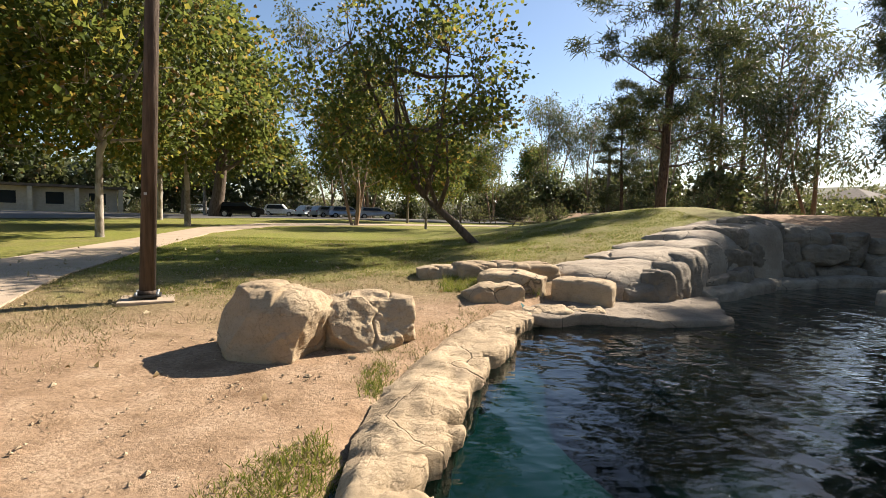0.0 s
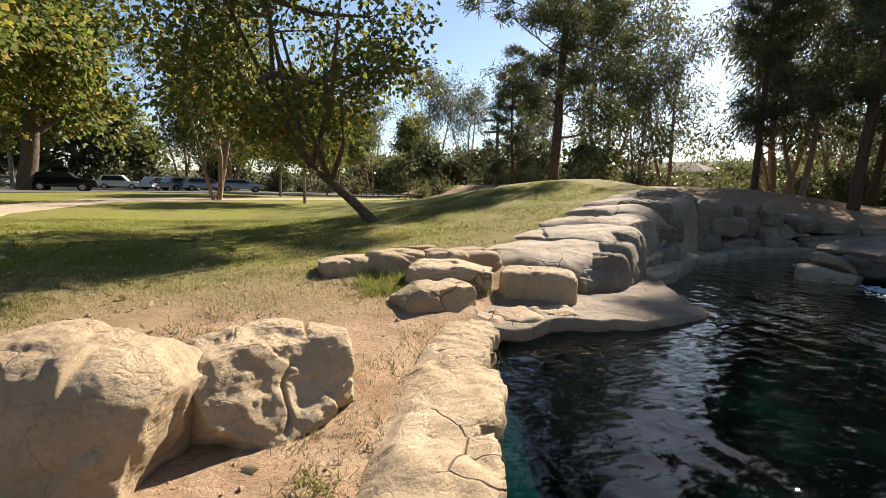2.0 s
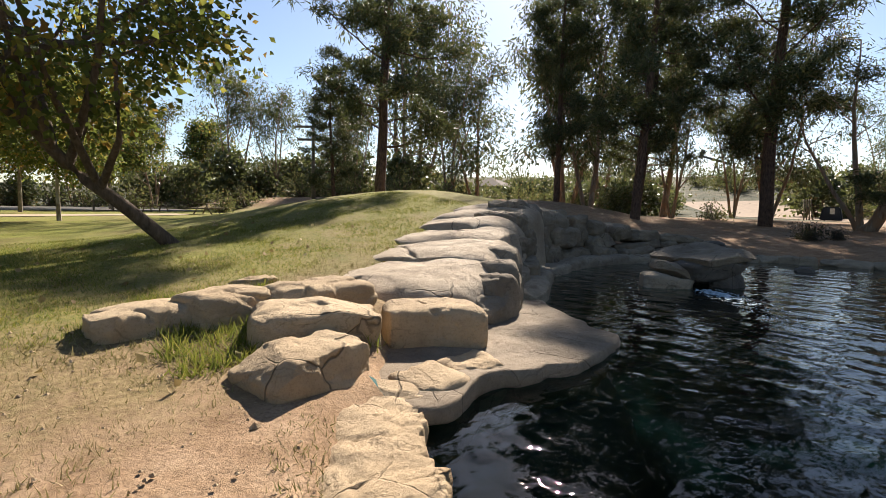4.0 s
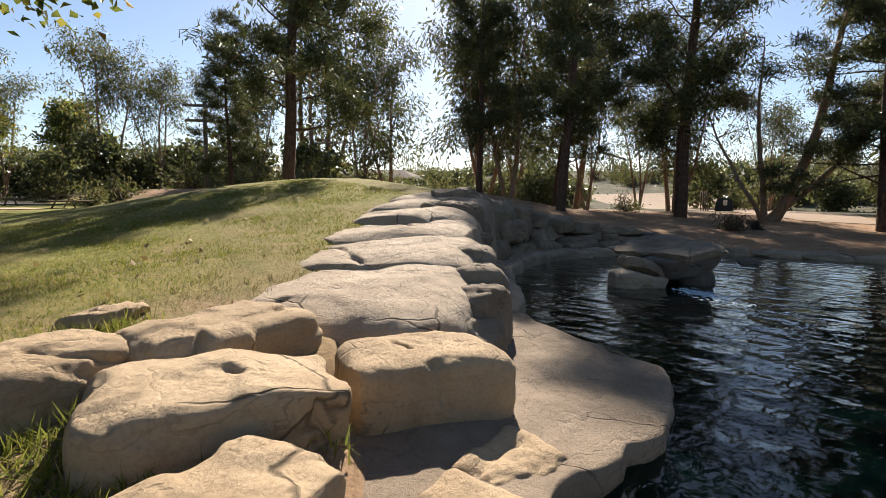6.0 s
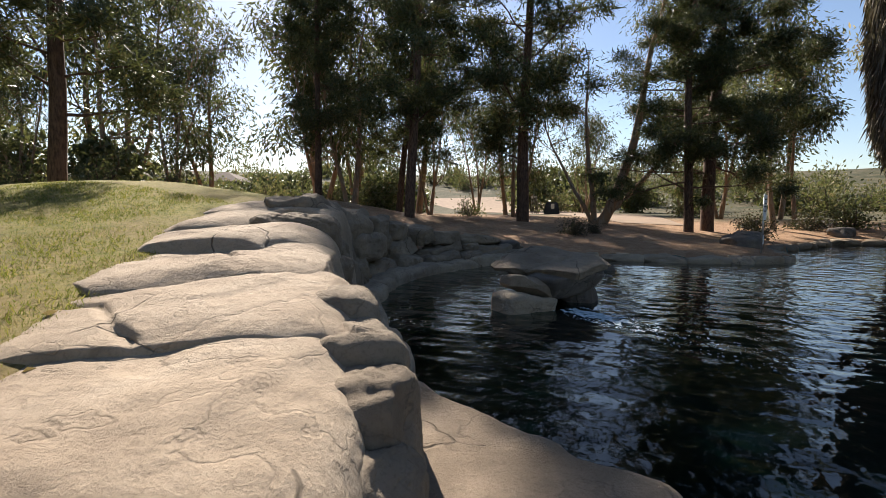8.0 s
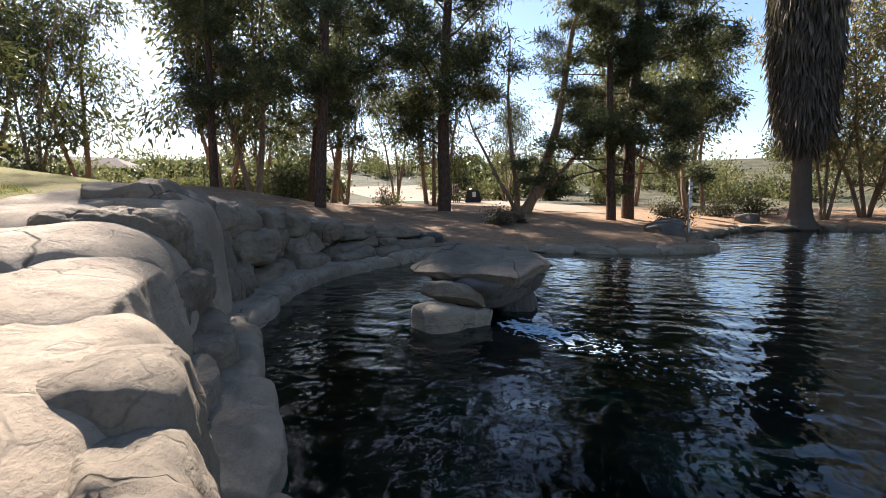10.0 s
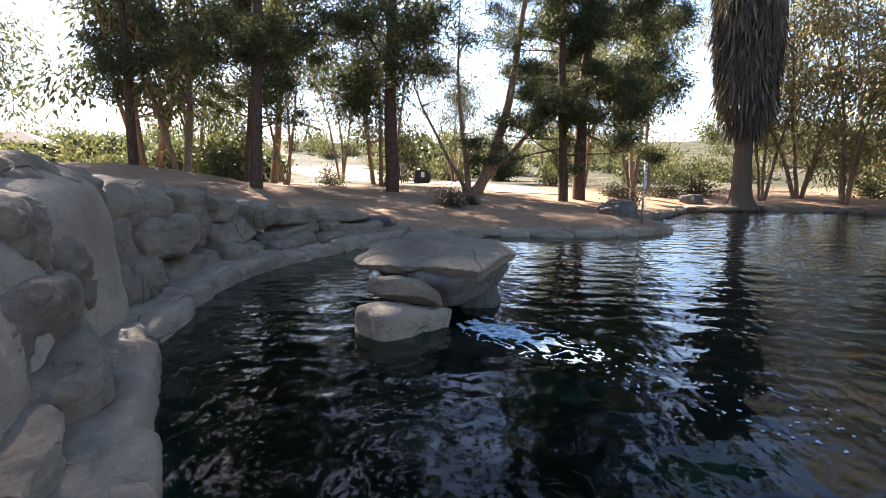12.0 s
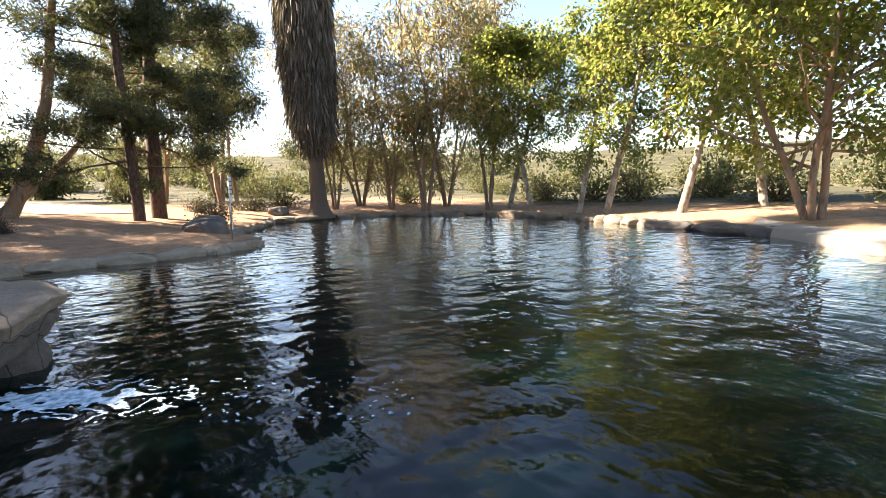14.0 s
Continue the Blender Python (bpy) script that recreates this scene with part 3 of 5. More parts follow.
def slab_mesh(outline, top, lip=0.16, rings=26, seed=0, rough=0.03, floor=-0.6):
    """A flat-topped slab with a broken, undercut edge, from its outline."""
    outline = np.array(outline, float)
    k = len(outline)
    t = np.linspace(0, k, 12 * k, endpoint=False)
    i0 = np.floor(t).astype(int)
    f = (t - i0)[:, None]
    pm, p0, p1, p2 = (outline[(i0 + d) % k] for d in (-1, 0, 1, 2))
    line = 0.5 * (2 * p0 + (p1 - pm) * f + (2 * pm - 5 * p0 + 4 * p1 - p2) * f ** 2 + (3 * p0 - pm - 3 * p1 + p2) * f ** 3)
    c = outline.mean(0)
    verts, faces = [], []
    m = len(line)
    prof = [(r / rings, None) for r in range(1, rings)] + [(0.985, -0.03), (1.0, -0.4), (1.0, -0.75), (0.985, -1.0), (0.93, -1.15), (0.85, -4.0)]
    verts.append((c[0], c[1], top(*c)))
    for s, drop in prof:
        for j, q in enumerate(line):
            w = c + (q - c) * s
            jag = noise.noise((q[0] * 2.2 + seed, q[1] * 2.2, 0.0)) * 0.10 + noise.noise((q[0] * 6.1, q[1] * 6.1 + seed, 3.0)) * 0.045
            w = w + (q - c) / np.linalg.norm(q - c) * jag * s ** 4
            z = top(*w)
            z += rough * noise.fractal((w[0] * 1.5, w[1] * 1.5, seed), 1.0, 2.0, 4) + rough * 0.5 * noise.ridged_multi_fractal((w[0] * 3, w[1] * 3, seed + 5.0), 0.9, 2.0, 3, 1.0, 2.0) * 0.3
            if drop is not None:
                z = max(z + drop * lip * (1 + 0.5 * noise.noise((q[0] * 3.0, q[1] * 3.0, drop * 3 + seed))), floor)
            verts.append((w[0], w[1], z))
    for j in range(m):
        faces.append((0, 1 + j, 1 + (j + 1) % m))
    for r in range(len(prof) - 1):
        o, n = 1 + r * m, 1 + (r + 1) * m
        for j in range(m):
            faces.append((o + j, n + j, n + (j + 1) % m, o + (j + 1) % m))
    return verts, faces


v, f = slab_mesh([(1.15, 8.25), (1.75, 7.75), (2.5, 8.05), (3.2, 7.98), (4.1, 7.9), (5.15, 8.28), (5.55, 9.0), (6.05, 10.05), (6.3, 10.75), (5.0, 11.2), (3.4, 10.6), (2.2, 9.7), (1.5, 9.0)],
                 lambda x, y: 0.20 - 0.045 * max(0.0, x - 2.6) + 0.03 * (y - 8.5), lip=0.2, seed=3)
shelf = empty("rock_shelf", pose(3.5, 9.0, 0), "broad flat tan rock shelf jutting over the water", "rock shelf")
link_mesh("slab", v, f, SHELFSTONE, True, shelf).matrix_parent_inverse = shelf.matrix_world.inverted()
for x, y, sx, sy, sz, seed, turn in ((2.02, 8.28, 0.62, 0.66, 0.55, 301, 8), (2.62, 8.42, 0.7, 0.62, 0.5, 302, -6), (1.45, 8.22, 0.75, 0.7, 0.5, 303, 40)):
    verts, faces = rock_data((sx, sy, sz), seed, n=6, cuts=6, rough=0.03, level=5, lump=0.05)
    link_mesh("lip_block", verts, faces, SANDSTONE, True, shelf).matrix_local = shelf.matrix_world.inverted() @ pose(x, y, -0.02, 2, -2, turn)


def coping(name, water_line, land_line, label, seed, top=0.17):
    """A rough rock rim: its land side level with the earth, its water side broken."""
    a, b = np.array(water_line, float), np.array(land_line, float)
    n = 520
    t = np.linspace(0, 1, n)
    ta, tb = np.linspace(0, 1, len(a)), np.linspace(0, 1, len(b))
    wa = np.stack([np.interp(t, ta, a[:, i]) for i in range(2)], 1)
    wb = np.stack([np.interp(t, tb, b[:, i]) for i in range(2)], 1)
    cols = 22
    verts, faces = [], []
    for i in range(n):
        p, q = wb[i], wa[i]
        d = (q - p) / np.linalg.norm(q - p)
        jag = 0.08 + 0.09 * abs(noise.noise((q[0] * 1.7 + seed, q[1] * 1.7, 1.0))) + 0.12 * (noise.cell((q[0] * 1.6, q[1] * 2.6, seed)) - 0.5) + 0.04 * noise.cell((q[0] * 5, q[1] * 6.5, seed)) + 0.12 * noise.noise((q[0] * 4.0, q[1] * 4.0, seed)) + 0.04 * noise.noise((q[0] * 15.0, q[1] * 15.0, seed))
        edge = q + d * (jag - 0.09)
        for j in range(cols):
            s = j / (cols - 5)
            w = p + (edge - p) * min(s, 1.0)
            z = top + 0.05 * math.sin(min(s, 1) * math.pi) - 0.02 * (1 - min(1, s * 4)) * 4
            z += 0.045 * noise.fractal((w[0] * 2.3, w[1] * 2.3, seed), 1.0, 2.0, 5) + 0.018 * (noise.turbulence((w[0] * 2.1, w[1] * 2.1, seed), 5, True) - 0.5) + 0.022 * noise.ridged_multi_fractal((w[0] * 4, w[1] * 4, seed), 0.9, 2.0, 4, 1.0, 2.0) * 0.5
            for k, (freq, deep) in enumerate(((1.5, 0.03), (2.6, 0.02))):
                z -= deep * math.exp(-(noise.noise((w[0] * freq * 1.3, w[1] * freq * 0.8, seed + 9.0 + k)) / 0.05) ** 2)
            if j > cols - 5:
                e = j - (cols - 5)
                low = noise.noise((q[0] * 4.0, q[1] * 4.0, seed + e))
                z = (None, top - 0.06, top - 0.16, -0.06, -0.55)[e] + 0.035 * low
                w = w + d * (None, 0.015, 0.0, -0.07, -0.12)[e] + d * 0.03 * low
            verts.append((w[0], w[1], z))
    rim = empty(name, pose(0, 4, 0), label, "pond edging")
    back = rim.matrix_world.inverted()
    cuts = [0, 120, 224, 292, 342, 392, 444, n - 1]
    for a0, b0 in zip(cuts, cuts[1:]):
        vs, fs = verts[a0 * cols:(b0 + 1) * cols], []
        for i in range(b0 - a0):
            for j in range(cols - 1):
                o = i * cols + j
                fs.append((o, o + 1, o + cols + 1, o + cols))
        link_mesh("stone", vs, fs, SANDSTONE, True, rim).matrix_parent_inverse = back
    return rim


coping("rock_coping", [(-0.40, -4.0), (-0.25, -1.0), (-0.14, 1.2), (-0.16, 2.85), (-0.02, 3.55), (0.32, 4.67), (0.92, 6.38), (1.3, 7.1), (1.75, 7.95)],
       [(-1.25, -4.0), (-1.1, -1.0), (-0.95, 1.2), (-0.77, 2.64), (-0.78, 3.4), (-0.66, 4.5), (-0.05, 6.4), (0.35, 7.25), (0.9, 8.35)], "rough tan rock edging along the pond with a broken lip", 2)

# the great wall of pillow-like stones that holds the knoll
wall = empty("rock_wall", pose(8, 13, 0), "tall retaining wall of rounded grey-tan stones above the pond", "retaining wall")
inv = wall.matrix_world.inverted()


def wall_stone(at, size, seed, turn, tilt=(0, 0), material=None, level=5, n=5.0, lump=0.07, cuts=4, rough=0.04, cracks=2, ledges=1, depth=(0.74, 0.96)):
    verts, faces = rock_data(size, seed, n=n, cuts=cuts, rough=rough, level=level, depth=depth, lump=lump, cracks=cracks, ledges=ledges)
    ob = link_mesh("stone", verts, faces, material or GUNITE, True, wall)
    ob.matrix_local = inv @ pose(at[0], at[1], at[2], tilt[0], tilt[1], turn)
    return ob


SLABS = [  # centre, along, across, top, turn: the steps that climb beside the lawn
    (3.78, 11.15, 1.6, 2.55, 0.84, 31), (5.06, 12.12, 1.45, 2.85, 1.08, 32), (6.08, 12.84, 1.25, 2.7, 1.30, 33), (6.98, 13.45, 1.2, 2.6, 1.52, 33), (7.9, 14.03, 1.15, 2.4, 1.72, 32), (8.9, 14.4, 1.3, 2.3, 1.90, 26)]
for i, (x, y, along, across, top, turn) in enumerate(SLABS):
    h = top + 0.7
    wall_stone((x, y, top - h / 2), (along * 1.75, across * 1.08, h), 60 + i, turn, (-5, -5), SLABSTONE, level=7 if i < 3 else 6, n=4.3, lump=0.035, cuts=5, rough=0.03, cracks=1, ledges=1, depth=(0.82, 0.95))


for x, y, z, size, seed, turn in ((4.62, 10.14, 0.22, (0.85, 0.75, 1.1), 201, 25), (5.14, 10.55, 0.3, (0.9, 0.8, 1.25), 202, 40), (5.66, 11.02, 0.38, (0.9, 0.8, 1.4), 203, 30), (4.15, 9.86, 0.1, (0.8, 0.6, 0.85), 204, 12)):
    wall_stone((x, y, z), size, seed, turn, (-4, 3), GUNITE, level=5, n=4.4, cuts=6, rough=0.04)


def along_line(line, step):
    line = np.array(line, float)
    seg = np.hypot(*np.diff(line, axis=0).T)
    s = np.r_[0, np.cumsum(seg)]
    pos = 0.0
    while pos < s[-1]:
        w = step()
        mid = min(pos + w / 2, s[-1])
        x, y = np.interp(mid, s, line[:, 0]), np.interp(mid, s, line[:, 1])
        x1, y1 = np.interp(min(mid + 0.2, s[-1]), s, line[:, 0]), np.interp(min(mid + 0.2, s[-1]), s, line[:, 1])
        x0, y0 = np.interp(max(mid - 0.2, 0), s, line[:, 0]), np.interp(max(mid - 0.2, 0), s, line[:, 1])
        yield float(x), float(y), w, math.degrees(math.atan2(y1 - y0, x1 - x0)), mid / s[-1]
        pos += w


rnd = random.Random(4)
FACE = [(6.3, 10.75), (7.35, 11.6), (8.3, 12.35), (9.4, 13.15), (10.8, 13.65), (12.6, 14.1), (14.5, 13.95), (17.1, 13.0), (18.6, 12.1)]


def wall_top(x):
    return float(np.interp(x, [6, 7.5, 9.5, 11, 12.5, 14.5, 17.2, 18.7], [1.0, 1.35, 1.8, 1.75, 1.55, 1.25, 0.92, 0.5]))


for x, y, w, turn, u in along_line(FACE, lambda: rnd.uniform(0.7, 1.25)):
    nx, ny = -math.sin(radians(turn)), math.cos(radians(turn))
    wall_stone((x + nx * 0.05, y + ny * 0.05, 0.0), (w * 1.35, rnd.uniform(0.55, 0.8), rnd.uniform(0.5, 0.68)), rnd.randrange(999), turn + rnd.uniform(-9, 9), material=PALE_STONE, level=5, n=4.6, cuts=4, rough=0.045, cracks=1, ledges=1)
for course in range(3):
    for x, y, w, turn, u in along_line(FACE, lambda: rnd.uniform(0.7, 1.9)):
        top = wall_top(x)
        near = x < 8.2
        if near and course == 2:
            continue
        z0, z1 = 0.12 + (top - 0.12) * course / 3, 0.12 + (top - 0.12) * (course + 1) / 3
        set_back = 0.42 + 0.16 * course + rnd.uniform(-0.2, 0.2)
        nx, ny = -math.sin(radians(turn)), math.cos(radians(turn))
        wide = 0.9 if course < 2 else 1.25
        wall_stone((x + nx * (set_back + wide / 2 - 0.3), y + ny * (set_back + wide / 2 - 0.3), (z0 + z1) / 2 + rnd.uniform(-0.11, 0.11)),
                   (w * rnd.uniform(1.0, 1.15), wide, (z1 - z0) * rnd.uniform(1.2, 1.5)), rnd.randrange(999), turn + rnd.uniform(-13, 13), (rnd.uniform(-8, 4), rnd.uniform(-9, 9)), level=5 if x > 8.5 else 6, n=4.6, cuts=7, lump=0.09, rough=0.06 if near else 0.09, cracks=3, ledges=3)

# low edging of the sandy spit and of the far shores
SPIT = [(18.4, 12.2), (19.6, 11.2), (20.2, 9.6), (20.4, 7.3), (20.8, 5.5), (21.6, 4.2), (22.3, 3.75), (23.4, 3.85), (25.4, 3.7)]
for x, y, w, turn, u in along_line(SPIT, lambda: rnd.uniform(0.6, 1.4)):
    rock("edging_stone", (x, y, 0.06), (w * 1.1, 0.7, rnd.uniform(0.34, 0.46)), rnd.randrange(999), "pale flat stone edging the sandy bank", "edging stone", "edging of the spit", PALE_STONE, turn + rnd.uniform(-6, 6), level=4, n=4, lump=0.08, rough=0.03)
SHORE = [(25.8, 3.6), (28.7, 1.9), (32.8, -0.4), (33.9, -5), (32.9, -8.7), (29.6, -12.6), (22, -13.2), (16.6, -11.5)]
for x, y, w, turn, u in along_line(SHORE, lambda: rnd.uniform(0.7, 1.9)):
    rock("shore_stone", (x, y, 0.10), (w * 1.05, rnd.uniform(0.6, 1.0), rnd.uniform(0.35, 0.65)), rnd.randrange(999), "weathered tan stone on the far shore", "shore stone", "stones of the far shore", GUNITE, turn + rnd.uniform(-15, 15), level=3, n=3.2, cuts=6, lump=0.12)
for x, y, w, turn, u in along_line([(16.4, -11.2), (14, -10.7), (11.5, -10.1)], lambda: rnd.uniform(1.2, 2.6)):
    rock("shore_stone", (x, y, 0.1), (w, 1.1, 0.5), rnd.randrange(999), "low grey stone beside the concrete walkway", "shore stone", "stones of the far shore", GREY_STONE, turn, level=4, n=3, cuts=6)
for x, y, s, h in ((24.0, 4.9, 1.4, 0.6), (25.4, 4.6, 1.8, 0.7), (26.8, 4.2, 1.5, 0.8), (34.6, -1.6, 1.6, 0.7), (18.9, 12.9, 1.2, 0.5)):
    rock("bank_rock", (x, y, on_land(x, y) + 0.1), (s, s * 0.8, h), int(x * 10), "dark weathered rock on the sandy bank", "rock", "", GREY_STONE, turn=x * 20, level=4)

# the rock stack that stands in the water
rock("fountain_rock", (10.72, 10.42, 0.05), (1.25, 0.72, 0.62), 71, "pale wedge-shaped rock standing in the water", "rock", "rock stack in the pond", PALE_STONE, -40, (0, 3), level=6, cuts=7, n=4.5, cracks=1, ledges=1, lump=0.03, rough=0.02, wedge=0.5)
rock("fountain_rock", (11.12, 10.38, 0.36), (1.3, 0.8, 0.30), 72, "tilted tan rock slab in a stack in the pond", "rock", "rock stack in the pond", GUNITE, -34, (4, 13), level=6, cuts=8, n=4.5, cracks=1, ledges=2, lump=0.03, rough=0.02)
# Shade of the hollow under the capstone is put into these two rocks' dark grey.
rock("fountain_rock", (12.0, 9.62, 0.06), (0.75, 0.7, 0.74), 73, "rock in the pond, darkened for the shaded hollow under the capstone", "rock", "rock stack in the pond", GREY_STONE, 10, level=5, cuts=8)
rock("fountain_rock", (12.45, 10.35, 0.08), (1.1, 1.0, 0.8), 75, "rock in the pond, darkened for the shade behind the capstone", "rock", "rock stack in the pond", GREY_STONE, 40, level=5, cuts=8)
cap = empty("fountain_capstone", pose(11.78, 10.12, 0.60, 3, -8, -30), "broad layered grey capstone tilted over the rock stack", "rock", "rock stack in the pond")
# Lit top and shaded underside are put into the two layers' stone colours.
for label, size, up, seed, taper in (("flat cracked upper layer", (1.95, 2.0, 0.30), 0.12, 74, 0.12), ("broken lower layer in darker grey for its shade", (1.75, 1.75, 0.56), -0.14, 79, 0.34)):
    verts, faces = rock_data(size, seed, n=8, cuts=9, rough=0.055, level=6, depth=(0.66, 0.9), lump=0.03, ledges=5, cracks=3)
    verts[:, :2] *= 1 - taper * np.clip(-verts[:, 2:] / size[2] + 0.5, 0, 1)
    layer = tagged(link_mesh("layer", verts, faces, GUNITE if up > 0 else GREY_STONE, True, cap), label)
    layer.matrix_local = pose(0, 0, up, 0, 0, 40 * up)
rock("pond_stone", (17.3, 9.5, 0.02), (0.7, 0.5, 0.25), 77, "small flat stone barely above the water", "rock", "", GREY_STONE, 20, level=4)


# ---- trees ----
class Growth:
    """Gathers wood as tapered tubes, and twig ends to hang leaves on."""

    def __init__(self, seed):
        self.r = random.Random(seed)
        self.np = np.random.RandomState(seed)
        self.v, self.f, self.ends = [], [], []

    def tube(self, pts, radii, sides=7):
        base = len(self.v)
        for i, p in enumerate(pts):
            d = (pts[min(i + 1, len(pts) - 1)] - pts[max(i - 1, 0)]).normalized()
            a = d.orthogonal().normalized()
            b = d.cross(a)
            for k in range(sides):
                t = 2 * math.pi * k / sides
                self.v.append(p + (a * math.cos(t) + b * math.sin(t)) * radii[i])
        for i in range(len(pts) - 1):
            for k in range(sides):
                o, n = base + i * sides, base + (i + 1) * sides
                self.f.append((o + k, o + (k + 1) % sides, n + (k + 1) % sides, n + k))

    def limb(self, start, way, length, radius, steps=7, wander=0.18, lift=0.0, sides=6, tip=0.15):
        pts, d, p = [start.copy()], way.normalized(), start.copy()
        for _ in range(steps):
            d = (d + Vector((self.r.gauss(0, wander), self.r.gauss(0, wander), self.r.gauss(0, wander) + lift))).normalized()
            p = p + d * length / steps
            pts.append(p.copy())
        self.tube(pts, [radius * (1 - (1 - tip) * i / steps) for i in range(steps + 1)], sides)
        return pts, d

    def wood(self, name, material, parent, label=""):
        return tagged(link_mesh(name, self.v, self.f, material, True, parent), label)


def leaves(name, centres, ways, length, width, material, parent, npr, droop=0.0, fold=0.25, label="", blade=False):
    """Many small kite-shaped leaves, each an island of two triangles."""
    n = len(centres)
    c = np.asarray(centres)
    w = np.asarray(ways, float)
    w = w + npr.normal(0, 0.55, w.shape)
    w[:, 2] -= droop
    w /= np.linalg.norm(w, axis=1, keepdims=True)
    s = np.cross(w, npr.normal(0, 1, w.shape))
    s /= np.linalg.norm(s, axis=1, keepdims=True) + 1e-9
    u = np.cross(w, s)
    ln = (length * npr.uniform(0.6, 1.3, n))[:, None]
    wd = (width * npr.uniform(0.6, 1.3, n))[:, None]
    mid = c + w * ln * 0.45
    verts = np.stack([c, mid + s * wd / 2 + u * wd * fold, c + w * ln, mid - s * wd / 2 + u * wd * fold], 1).reshape(-1, 3)
    me = bpy.data.meshes.new(name)
    if blade:
        verts = np.stack([c - s * wd / 2, c + s * wd / 2, c + w * ln], 1).reshape(-1, 3)
        tris = np.arange(3 * n)
    else:
        k = np.arange(n)[:, None] * 4
        tris = np.concatenate([k + [0, 1, 2], k + [0, 2, 3]], 1).reshape(-1)
    me.vertices.add(len(verts))
    me.vertices.foreach_set("co", verts.ravel())
    me.loops.add(len(tris))
    me.loops.foreach_set("vertex_index", tris.astype(np.int32))
    me.polygons.add(len(tris) // 3)
    me.polygons.foreach_set("loop_start", np.arange(0, len(tris), 3, dtype=np.int32))
    me.materials.append(material)
    me.update(calc_edges=True)
    me.validate()
    ob = new(name, me)
    ob.parent = parent
    return tagged(ob, label)


def spread(g, ends, per, radius, flat=0.8):
    """Leaf places round twig ends."""
    c, w = [], []
    for p, d in ends:
        k = per if isinstance(per, int) else g.r.randint(*per)
        o = g.np.normal(0, radius, (k, 3)) * (1, 1, flat)
        c.append(np.array(p) + o)
        w.append(o / (np.linalg.norm(o, axis=1, keepdims=True) + 1e-6) * 0.6 + np.array(d) * 0.6)
    return np.concatenate(c), np.concatenate(w)


def broadleaf(name, m, seed, height, crown, trunk=0.18, lean=(0, 0), bare=0.3, count=9000, leaf=0.17, bark=None, leafage=None, label="", group="", stems=1, droop=0.25, twig=14, upward=0.5, wander=0.2, tuft=0.42, squash=0.8, category="tree", curve=0.04):
    """A round-headed tree: trunk, limbs, branches and a loose, uneven crown of separate leaves."""
    g = Growth(seed)
    tree = empty(name, m, label, category, group)
    ends = []
    for st in range(stems):
        a = g.r.uniform(0, 6.3)
        way = Vector((lean[0] + (0.25 * math.cos(a) if stems > 1 else 0), lean[1] + (0.25 * math.sin(a) if stems > 1 else 0), 1))
        start = Vector((0.25 * math.cos(a), 0.25 * math.sin(a), -0.1)) if stems > 1 else Vector((0, 0, -0.15))
        reach = height * (0.74 if stems == 1 else g.r.uniform(0.6, 0.8))
        pts, d = g.limb(start, way, reach, trunk * (1 if stems == 1 else 0.7), 12, 0.05, curve, 10, 0.25)
        for k in range(twig if stems == 1 else max(5, int(twig * 1.6 / stems))):
            f = g.r.uniform(bare, 1.0)
            i = min(11, int(f * 12))
            p = pts[i].lerp(pts[i + 1], f * 12 - i)
            a = k * 2.4 + g.r.uniform(-0.5, 0.5)
            out = crown * math.sin(math.pi * min(0.93, max(0.12, (f - bare) / (1.05 - bare) * 0.75 + 0.22))) * g.r.uniform(0.6, 1.08)
            way = Vector((math.cos(a), math.sin(a), upward + g.r.uniform(-0.35, 0.45)))
            lp, ld = g.limb(p, way, out, trunk * 0.38 * (1 - 0.6 * f), 7, wander, 0.05, 6)
            for _ in range(5):
                q = lp[g.r.randint(2, 7)]
                bw = (ld + Vector((g.r.gauss(0, 0.8), g.r.gauss(0, 0.8), g.r.gauss(0.1, 0.55)))).normalized()
                bp, bd = g.limb(q, bw, out * g.r.uniform(0.25, 0.5), trunk * 0.10, 4, 0.25, 0.0, 4)
                ends += [(x, bd) for x in bp[2:]]
    per = max(2, int(count / len(ends)))
    c, w = spread(g, ends, (max(1, per // 3), int(per * 1.67)), tuft, squash)
    g.wood("trunk", bark or PALE_BARK, tree)
    leaves("crown", c, w, leaf, leaf * 0.8, leafage or SYC_LEAF, tree, g.np, droop)
    return tree


